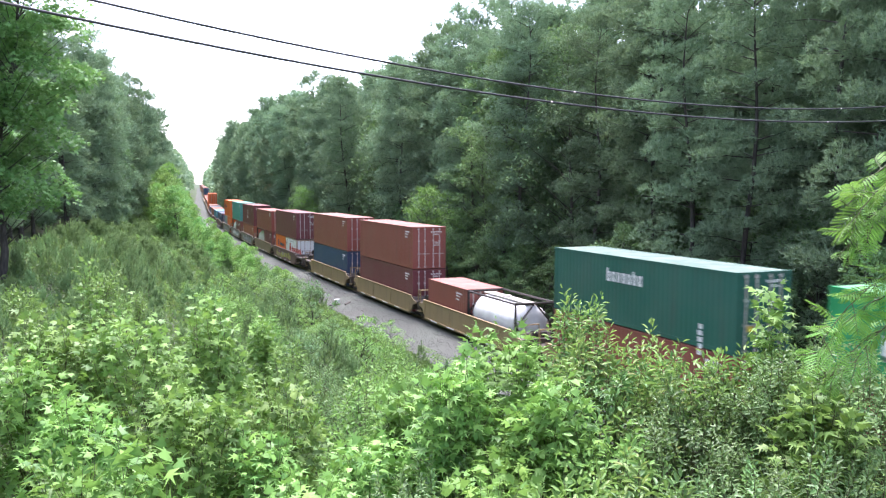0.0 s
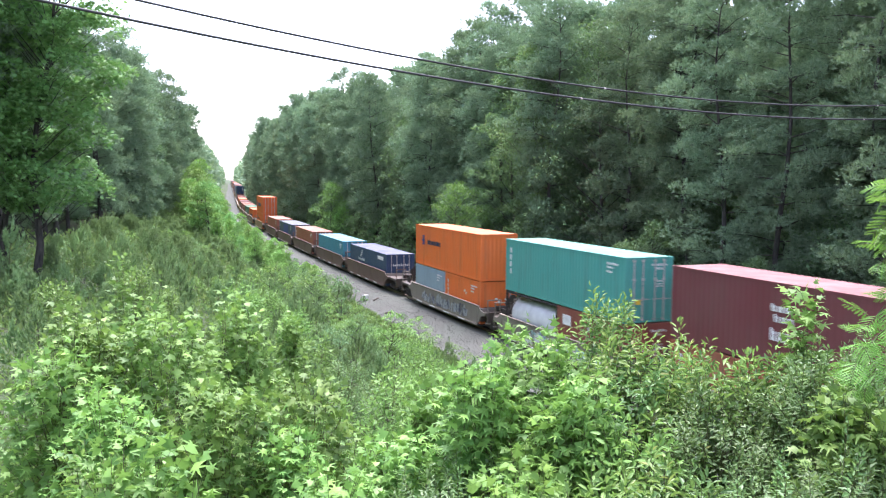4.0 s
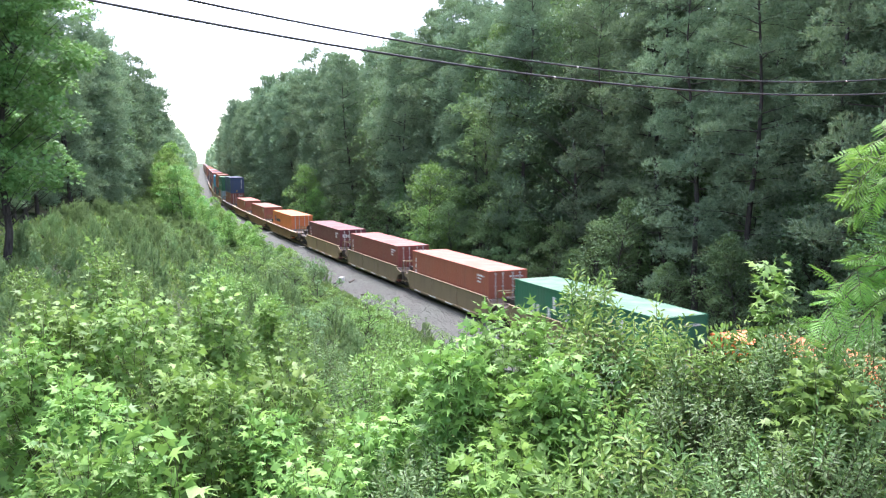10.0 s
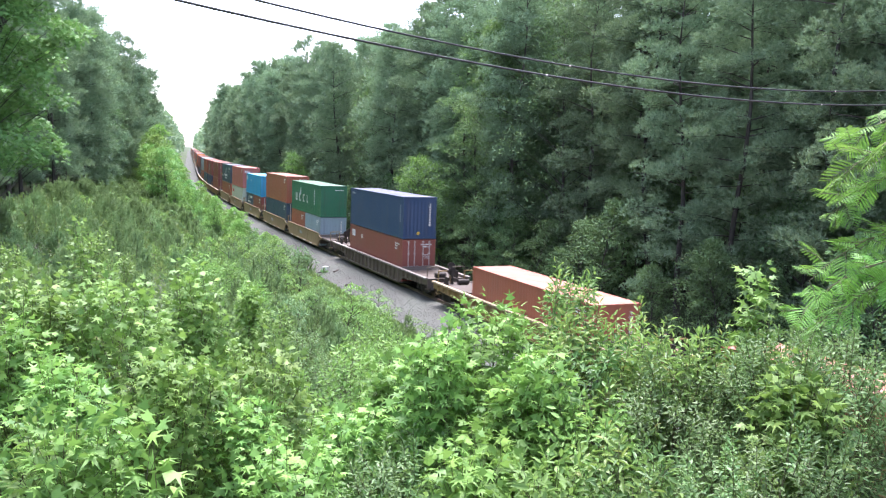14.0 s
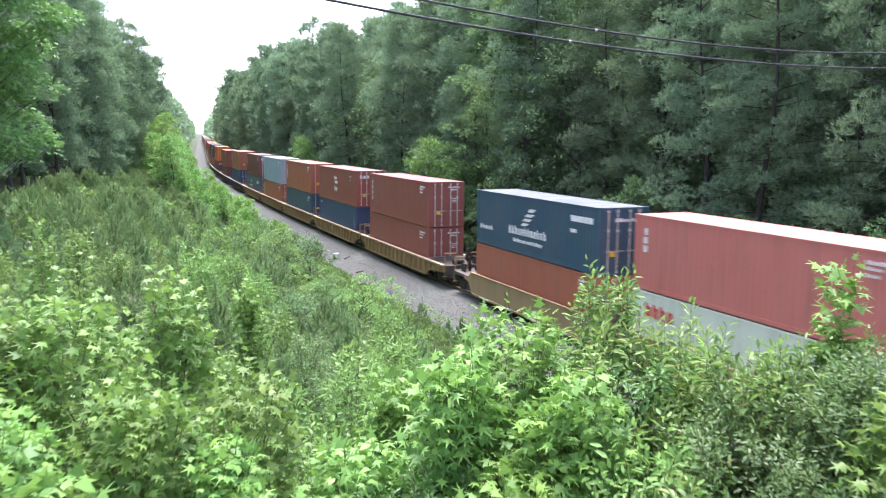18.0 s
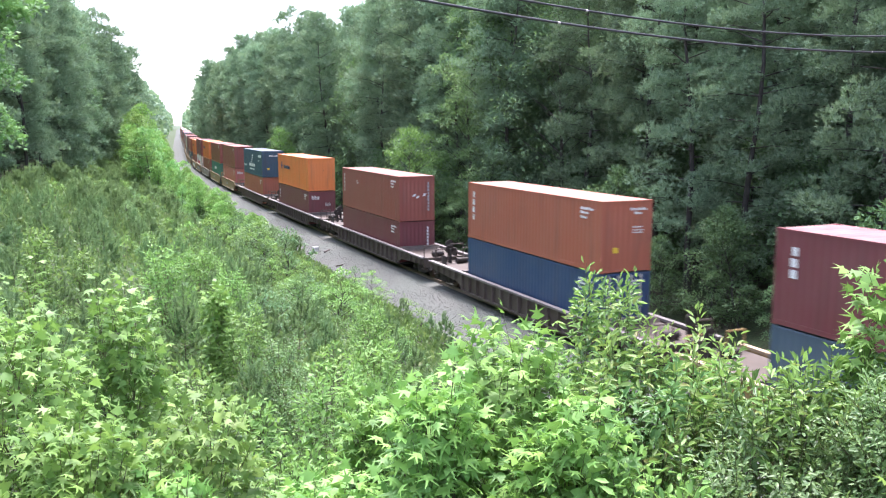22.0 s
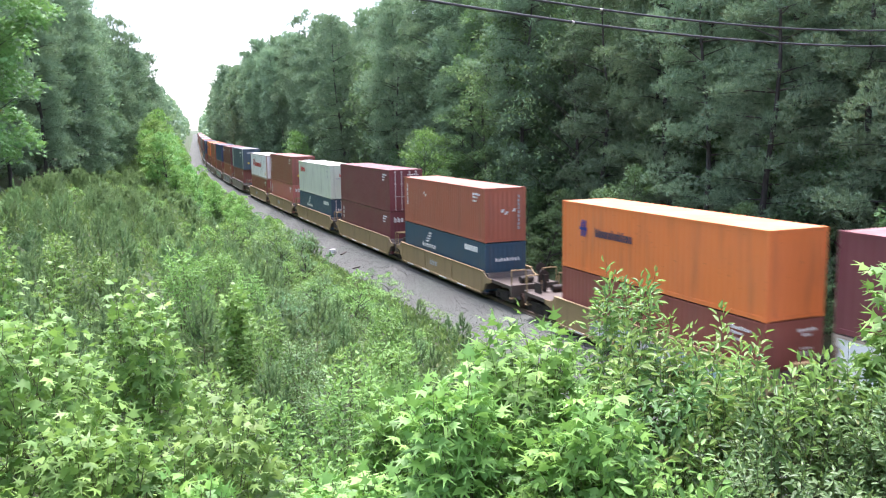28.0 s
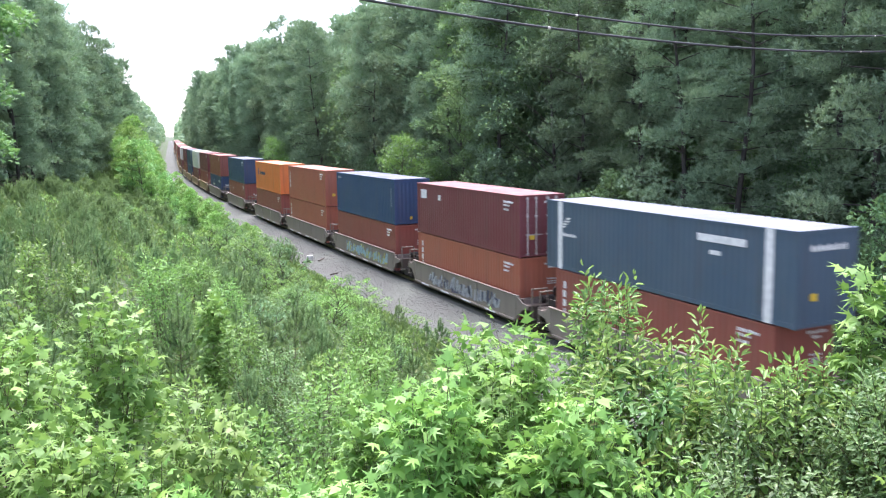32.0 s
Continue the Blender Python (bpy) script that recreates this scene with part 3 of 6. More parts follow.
    if kind == "wing_low":
        return [("side", length * 0.3, 1.72, "wing", scaled(WING, 0.85), "white"), ("side", length * 0.26, 1.4, "word", letters(6, 2.2, 0.27, 6, 0.2), "white"), ("side", length - 2.6, 2.01, "bar", [(0, 0, 1.7, 0.3, 0)], "white"), ("end", 0.6, 1.6, "endbar", letters(9, 1.5, 0.2, 5), "white")]
    if kind == "word":
        return [("side", length * 0.36, h * 0.62, "word", letters(7, 2.6, 0.55, 12, 0.18), "white"), ("side", length - 1.9, h * 0.3, "tallside", column(5, 0.24, 1.2, 4), "white"), endnum, data, plate]
    if kind == "ming":
        return [("side", 2.5, h * 0.46, "emblem", [(-0.25, 0, 0.5, 0.12, 0), (-0.25, 0.12, -0.05, 0.85, 0), (0.3, 0.12, 0.5, 0.85, 0), (0.02, 0.12, 0.23, 0.5, 0), (-0.02, 0.7, 0.27, 0.85, 0)], "red"), ("side", 3.6, h * 0.46, "word", letters(8, 5.0, 0.62, 13, 0.22), "red"), ("side", 2.2, h * 0.87, "thin", letters(20, 2.0, 0.05, 2), "grey"), ("side", length - 0.75, 0.5, "tag", [(0, 0, 0.24, 0.34, 0)], "yellow"), ("end", 1.6, 0.75, "endnumber", [(0, 0, 0.22, 0.34, 0)], "yellow"), ("end", 1.2, h - 0.7, "endmark", [(0, 0, 0.3, 0.12, 0), (0.1, -0.25, 0.2, 0, 0)], "black")]
    if kind == "red_word":
        return [("side", 0.9, h - 0.95, "word", letters(4, 1.75, 0.52, 15, 0.16), "red"), ("side", length - 1.5, h - 0.6, "small", letters(7, 0.9, 0.07, 15) + scaled(letters(2, 0.3, 0.16, 4), 1, 0.4, -0.5), "grey"), ("end", 0.8, h - 1.0, "endword", letters(4, 0.85, 0.24, 15, 0.16), "red"), ("end", 0.5, h - 1.2, "enddata", letters(6, 0.5, 0.1, 3), "grey")]
    if kind == "yellow_tag":
        return [("side", 0.45, h - 0.42, "tag", scaled(letters(4, 0.8, 0.2, 3), 1), "grey"), ("side", length - 0.62, h - 0.6, "tallside", column(8, 0.1, 1.2, 2), "grey"), ("end", W - 0.55, h - 0.45, "endtall", column(9, 0.12, 1.6, 2), "white"), ("end", 1.0, 0.3, "endmark", [(0, 0, 0.16, 0.2, 0.06)], "yellow")]
    if kind == "white_tag":
        return [("side", 0.6, h - 0.85, "tag", [(0, 0, 0.8, 0.5, 0), (2.4, 0, 2.75, 0.3, 0)], "white"), number, endnum, data, plate]
    return []


def container(length, h, colour, kind, doors_near=True):
    """One freight container: frame, folded walls, roof, doors with lock rods, and its writing."""
    c = C[colour]
    mat = STAINED if colour == "white" else PAINT
    root = new("shipping_container")
    size = {L20: "twenty-foot", L40: "forty-foot", L45: "forty-five-foot"}[length]
    tagged(root, f"{WORDS[colour]} corrugated steel {size} shipping container with dusty roof, coloured paler for sky sheen", "container", "containers on the train")
    flip = pose(0, 0, 0, 0, 0, 0 if doors_near else 180)
    y = length / 2
    part("frame", cached(("frame", length, h, mat.name), lambda: frame_mesh(length, h, mat)), root, color=(0.42, 0.33, 0.26) if colour == "white" else c)
    side = cached(("side", length, h, mat.name), lambda: corrugated("side_wall", length - 0.3, 0.15, h - 0.07, 0.28, 0.0004 if colour == "white" else 0.013, mat, lambda a, o, z: (-W / 2 + 0.012 - o, -a, z)))
    part("side_wall", side, root, color=c)
    part("side_wall", side, root, at=pose(0, 0, 0, 0, 0, 180), color=c)
    part("roof", cached(("roof", length), lambda: roof_mesh(length)), root, "weathered roof sheet, sky sheen put into its paler colour", pose(0, 0, h - 0.004), c)
    end = cached(("end", h, mat.name), lambda: corrugated("end_wall", W - 0.26, 0.12, h - 0.11, 0.25, 0.0004 if colour == "white" else 0.011, mat, lambda a, o, z: (a, -o, z)))
    part("end_wall", end, root, at=flip @ pose(0, y - 0.02, 0, 0, 0, 180), color=c)
    door, rod = cached(("door", h, mat.name), lambda: door_mesh(h, mat)), cached(("rod", h), lambda: rod_mesh(h))
    for s in (-1, 1):
        d = part("door", door, root, at=flip @ pose(s * 0.54, -y + 0.07, 0), color=c)
        for k in (-0.24, 0.22):
            part("lock_rod", rod, d, at=pose(k, 0, 0))
    if length == L45:
        for py in (0.3 - L40 / 2, L40 / 2 - 0.3):
            bm = bmesh.new()
            box_bm(bm, -W / 2 - 0.012, -W / 2 + 0.02, py - 0.16, py + 0.16, 0.02, h - 0.02)
            part("corner_post", done(bm, "corner_post", MARK["white"]), root, "white post on the side")
    for face, a, z, key, rows, ink in writing(kind, length, h):
        me = cached(("mark", key, kind, ink, length, h), lambda: marks_mesh(rows, ink))
        if face == "side":
            at = pose(-W / 2 - 0.008, y - a, z, 0, 0, -90)
        else:
            at = pose(-W / 2 + a, -y - 0.012, z)
            if doors_near and key not in ("endword", "endnumber", "data", "plate", "endbar", "enddata"):
                continue
            if doors_near:
                at = pose(-W / 2 + a, -y + 0.018, z)
        tagged(part("marking", me, root, f"{ink} painted marking", at), kind="stuff")
    return root


def tank_container():
    """A white tank lying in an open steel frame."""
    root = tagged(new("tank_container"), "white cylindrical tank in an open steel container frame", "container", "containers on the train")
    h, y = STD, L20 / 2
    bm = bmesh.new()
    prof = [(0.0, -2.82), (0.6, -2.78), (1.0, -2.62), (1.12, -2.35), (1.12, 2.35), (1.0, 2.62), (0.6, 2.78), (0.0, 2.82)]
    rings = []
    for r, yy in prof:
        rings.append([bm.verts.new((r * math.cos(k * math.pi / 10), yy, 1.3 + r * math.sin(k * math.pi / 10))) for k in range(20)])
    for a, b in zip(rings, rings[1:]):
        for k in range(20):
            bm.faces.new((a[k], a[(k + 1) % 20], b[(k + 1) % 20], b[k]))
    bmesh.ops.remove_doubles(bm, verts=bm.verts, dist=0.001)
    me = done(bm, "tank", TANK)
    me.shade_smooth()
    part("tank", me, root, "glossy white tank shell")
    bm = bmesh.new()
    for sx in (-1, 1):
        for sy in (-1, 1):
            cyl_bm(bm, (sx * 1.15, sy * (y - 0.07), 0), (sx * 1.15, sy * (y - 0.07), h), 0.075, n=6)
            cyl_bm(bm, (sx * 1.12, sy * (y - 0.07), h * 0.5), (0, sy * (y - 0.07), h - 0.05), 0.05, n=6)
            cyl_bm(bm, (sx * 1.12, sy * (y - 0.07), h * 0.5), (0, sy * (y - 0.07), 0.05), 0.05, n=6)
        for z in (0.08, h - 0.07):
            cyl_bm(bm, (sx * 1.15, -y, z), (sx * 1.15, y, z), 0.06, n=6)
    for sy in (-1, 1):
        for z in (0.08, h - 0.07):
            cyl_bm(bm, (-1.15, sy * (y - 0.07), z), (1.15, sy * (y - 0.07), z), 0.07, n=6)
    part("frame", done(bm, "frame", STEEL), root, "dark steel frame")
    bm = bmesh.new()
    box_bm(bm, -0.32, 0.32, -2.6, 2.6, 2.44, 2.5)
    part("walkway", done(bm, "walkway", ROD), root, "grey walkway grating")
    bm = bmesh.new()
    cyl_bm(bm, (0, 0.3, 2.35), (0, 0.3, 2.56), 0.28, n=14)
    part("manhole", done(bm, "manhole", ROD), root)
    return root


def sill_mesh(style, near=7.75, far=7.75):
    """One long side of the well, seen from outside; across is x = 0 outwards negative."""
    bm = bmesh.new()
    a = 6.35
    c = 7.25
    prof = [(-c, 0.98), (-a - 0.3, 0.86), (-a - 0.05, 0.52), (-a + 0.3, 0.30), (a - 0.3, 0.30), (a + 0.05, 0.52), (a + 0.3, 0.86), (c, 0.98), (c, 1.16), (a + 0.35, 1.2), (a, 1.42), (-a, 1.42), (-a - 0.35, 1.2), (-c, 1.16)]
    if style == "ribbed":
        prof = [(-near, 0.84), (-a - 0.6, 0.66), (-a + 0.1, 0.34), (a - 0.1, 0.34), (a + 0.6, 0.66), (far, 0.84), (far, 1.2), (-near, 1.2)]
    for x0, x1 in ((-0.03, 0.03),):
        lo = [bm.verts.new((x0, y, z)) for y, z in prof]
        hi = [bm.verts.new((x1, y, z)) for y, z in prof]
        bm.faces.new(lo)
        bm.faces.new(hi[::-1])
        for i in range(len(prof)):
            j = (i + 1) % len(prof)
            bm.faces.new((lo[i], lo[j], hi[j], hi[i]))
    if style == "ribbed":
        box_bm(bm, -0.15, 0.03, -a + 0.1, a - 0.1, 0.28, 0.37)
        for k in range(15):
            y = -a + 0.15 + k * (2 * a - 0.3) / 14
            box_bm(bm, -0.17, -0.03, y - 0.06, y + 0.06, 0.37, 1.2)
        for y in (7.1, 7.9, 8.7, 9.5, 10.3):
            for s, b in ((-1, near), (1, far)):
                if y < b - 0.1:
                    box_bm(bm, -0.15, -0.03, s * y - 0.05, s * y + 0.05, 0.8, 1.2)
    else:
        box_bm(bm, -0.07, 0.06, -a, a, 1.42, 1.48)
        box_bm(bm, -0.09, 0.03, -a + 0.3, a - 0.3, 0.24, 0.33)
        for k in range(4):
            y = -a + 0.2 + k * (2 * a - 0.4) / 3
            box_bm(bm, -0.06, -0.03, y - 0.04, y + 0.04, 0.33, 1.42)
    return done(bm, "side_sill", CARPAINT)


def chord_mesh(near, far):
    bm = bmesh.new()
    box_bm(bm, -0.19, 0.06, 0.05 - near, far - 0.05, 1.2, 1.3)
    return done(bm, "top_chord", CARPAINT)


def platform_mesh(reach):
    """Bulkhead and deck over the truck, in one bent plate."""
    bm = bmesh.new()
    e = reach - 0.2
    prof = [(6.3, 0.5), (6.5, 0.5), (6.62, 0.98), (e - 0.3, 0.98), (e - 0.12, 0.62), (e, 0.62), (e, 1.2), (e - 0.1, 1.2), (e - 0.16, 1.14), (6.75, 1.14), (6.6, 1.34), (6.3, 1.34)]
    for w in (1.33,):
        lo = [bm.verts.new((-w, y, z)) for y, z in prof]
        hi = [bm.verts.new((w, y, z)) for y, z in prof]
        bm.faces.new(lo)
        bm.faces.new(hi[::-1])
        for i in range(len(prof)):
            j = (i + 1) % len(prof)
            bm.faces.new((lo[i], lo[j], hi[j], hi[i]))
    return done(bm, "end_platform", CARPAINT)


def grab_rail_mesh():
    """A bent grab iron, with the step below it."""
    bm = bmesh.new()
    cyl_bm(bm, (0.4, 0, 0.55), (0.4, 0, 1.95), 0.035, n=6)
    cyl_bm(bm, (-0.4, 0, 0.75), (-0.4, 0, 1.95), 0.035, n=6)
    cyl_bm(bm, (-0.4, 0, 1.93), (0.4, 0, 1.93), 0.035, n=6)
    box_bm(bm, 0.05, 0.5, -0.1, 0.1, 0.5, 0.56)
    return done(bm, "grab_rail", CARPAINT)


def stand_mesh():
    """Brake gear on the end deck: a post with its wheel, a cylinder and a low frame."""
    bm = bmesh.new()
    box_bm(bm, -0.07, 0.07, -0.07, 0.07, 0.0, 0.85)
    cyl_bm(bm, (0, 0.08, 0.8), (0, 0.13, 0.8), 0.27, n=12)
    cyl_bm(bm, (0.25, -0.3, 0.2), (0.95, -0.3, 0.2), 0.17, n=10)
    box_bm(bm, 0.3, 0.42, -0.4, -0.2, 0.0, 0.1)
    box_bm(bm, 0.75, 0.87, -0.4, -0.2, 0.0, 0.1)
    box_bm(bm, -0.5, -0.44, -0.5, 0.1, 0.0, 0.5)
    return done(bm, "brake_stand", STEEL)


def floor_mesh():
    bm = bmesh.new()
    box_bm(bm, -0.35, 0.35, -6.3, 6.3, 0.16, 0.26)
    for k in range(8):
        y = -6.1 + k * 12.2 / 7
        box_bm(bm, -1.37, 1.37, y - 0.12, y + 0.12, 0.17, 0.27)
    return done(bm, "well_floor", STEEL)


def truck_mesh():
    bm = bmesh.new()
    for s in (-1, 1):
        x = s * 1.0
        pts = [(-1.25, 0.5), (-0.9, 0.72), (0.9, 0.72), (1.25, 0.5), (1.1, 0.36), (0.5, 0.2), (-0.5, 0.2), (-1.1, 0.36)]
        lo = [bm.verts.new((x - 0.09, y, z)) for y, z in pts]
        hi = [bm.verts.new((x + 0.09, y, z)) for y, z in pts]
        bm.faces.new(lo)
        bm.faces.new(hi[::-1])
        for i in range(8):
            bm.faces.new((lo[i], lo[(i + 1) % 8], hi[(i + 1) % 8], hi[i]))
        for y in (-0.88, 0.88):
            cyl_bm(bm, (x + s * 0.08, y, 0.42), (x + s * 0.22, y, 0.42), 0.13, n=10)
        for y in (-0.2, 0, 0.2):
            cyl_bm(bm, (x + s * 0.11, y, 0.26), (x + s * 0.11, y, 0.62), 0.08, n=8)
    box_bm(bm, -1.1, 1.1, -0.22, 0.22, 0.5, 0.75)
    return done(bm, "bogie_frame", STEEL)


def wheelset_mesh():
    bm = bmesh.new()
    cyl_bm(bm, (-0.9, 0, 0), (0.9, 0, 0), 0.08, n=8)
    for s in (-1, 1):
        cyl_bm(bm, (s * 0.70, 0, 0), (s * 0.73, 0, 0), 0.445, n=20)
        cyl_bm(bm, (s * 0.73, 0, 0), (s * 0.83, 0, 0), 0.42, 0.41, n=20)
    return done(bm, "wheelset", WHEEL)


CARS = {  # paint, style, words, stripes
    "tan": ((0.29, 0.205, 0.095), "plain", "dusty tan-yellow"), "brown": ((0.125, 0.07, 0.052), "plain", "dark brown"), "olive": ((0.22, 0.165, 0.09), "plain", "olive tan"),
    "grey": ((0.22, 0.19, 0.15), "plain", "grimy grey-tan"), "yellow": ((0.29, 0.19, 0.07), "ribbed", "weathered yellow ribbed"), "dark": ((0.075, 0.054, 0.045), "ribbed", "grimy dark grey ribbed"),
    "bronze": ((0.12, 0.095, 0.065), "ribbed", "grimy brown ribbed"),
}


DECK = (0.065, 0.048, 0.037)


def well_car(kind, head, tail, tags=""):
    """One unit of a well car; head and tail: how far it reaches where it carries its own truck and coupler, or 0."""
    paint, style, words = CARS[kind]
    root = tagged(new("well_car"), f"{words} steel well car on rails", "rail car", "well cars of the train")
    far, near = tail or 7.7, head or 7.7
    for x, turn, ends in ((-1.42, 0, (near, far)), (1.42, 180, (far, near))):
        part("side_sill", cached(("sill", style, *ends), lambda: sill_mesh(style, *ends)), root, at=pose(x, 0, 0, 0, 0, turn), color=paint)
    if style == "ribbed":
        # top edge in a paler mix of the car's paint
        pale = tuple(0.8 * c + 0.09 for c in paint)
        for x, turn, ends in ((-1.42, 0, (near, far)), (1.42, 180, (far, near))):
            part("top_chord", cached(("chord", *ends), lambda: chord_mesh(*ends)), root, "pale top edge", pose(x, 0, 0, 0, 0, turn), pale)
    part("end_platform", cached(("plat", far), lambda: platform_mesh(far)), root, at=pose(0, 0, 0), color=DECK)
    part("end_platform", cached(("plat", near), lambda: platform_mesh(near)), root, at=pose(0, 0, 0, 0, 0, 180), color=DECK)
    for y, ends in ((far - 0.35, 0), (0.35 - near, 180)):
        for sx in (-1, 1):
            part("grab_rail", cached("grab", grab_rail_mesh), root, at=pose(sx * 0.88, y, 0, 0, 0, 0 if sx > 0 else 180), color=paint)
        part("brake_stand", cached("stand", stand_mesh), root, "dark brake stand with a hand wheel", pose(0.45 if ends else -0.45, y - (0.25 if not ends else -0.25), 1.12, 0, 0, ends))
    part("well_floor", cached("floor", floor_mesh), root)
    for y in ([1.25 - near] if head else [-7.8]) + ([far - 1.25] if tail else []):
        b = part("bogie_frame", cached("truck", truck_mesh), root, at=pose(0, y, 0))
        for k in (-0.88, 0.88):
            part("wheelset", cached("wheelset", wheelset_mesh), b, at=pose(0, k, 0.42))
    for end, own in ((1, tail), (-1, head)):
        if own:
            bm = bmesh.new()
            box_bm(bm, -0.1, 0.1, own - 0.2, own + 0.5, 0.78, 1.0)
            box_bm(bm, -0.2, 0.2, own + 0.3, own + 0.55, 0.7, 1.08)
            part("coupler", done(bm, "coupler", STEEL), root, at=pose(0, 0, 0, 0, 0, 0 if end > 0 else 180))
    if style == "plain":
        dash = cached("dash", lambda: marks_mesh([(0, 0, 1.1, 0.075, 0)], "white"))
        for a in (1.2, 3.9, 6.6, 9.3):
            part("reflector", dash, root, "white reflective strip on the sill", pose(-1.52, 6.2 - a, 0.255, 0, 0, -90))
    if "b" in tags:
        part("marking", cached("board", lambda: marks_mesh(letters(3, 1.2, 0.34, 3, 0.1), "grey")), root, "white lettering on the side", pose(-1.456, 1.2, 0.75, 0, 0, -90))
    if "g" in tags:
        n = sum(map(ord, tags))
        for i, ink in enumerate((("sea", "white"), ("violet", "lime"), ("navy", "grey"), ("lime", "sea"))[n % 4]):
            rng = random.Random(n + i)
            rows = []
            for k in range(34):
                a, z = k * 0.25 + rng.uniform(-0.1, 0.1), rng.uniform(0, 0.25)
                rows.append((a, z, a + rng.uniform(0.08, 0.3), z + rng.uniform(0.3, 0.62), rng.uniform(-0.25, 0.3)))
            tagged(part("graffiti", marks_mesh(rows, ink), root, "spray-painted shapes on the side", pose(-1.452 - 0.003 * i, 4.6 - 0.6 * (n % 3), 0.42, 0, 0, -90)), kind="stuff")
    return root


MOVERS = []

# far end of each load along the train at the start, in metres up the line from the bridge
ENDS = [0.3, 16.0, 32.1, 48.3, 63.4, 79.4, 99.8, 115.1, 130.4, 145.9, 161.7, 181.4, 196.6, 212.3, 227.5, 242.9, 262.5, 282.8, 298.1, 313.5, 328.8, 344.6,
        366.1, 385.3, 405.4, 428.9, 450.5, 465.3, 481.1, 497.0, 511.7, 531.2, 547.1, 562.8, 578.4, 594.3, 615.5, 637.9, 660.5, 681.3, 701.2, 716.9, 732.8, 748.7, 763.5,
        783.6, 798.8, 814.3, 829.8, 845.1, 865.3, 880.7, 896.7, 912.0, 927.7, 947.2, 967.2, 982.8, 998.4, 1014.0, 1029.6, 1049.6, 1065.2, 1080.8, 1096.4, 1112.0]

while len(ENDS) < 78:
    ENDS.append(ENDS[-1] + (20.0 if len(ENDS) % 5 == 1 else 15.6))

T, D20 = "tank", "pair"
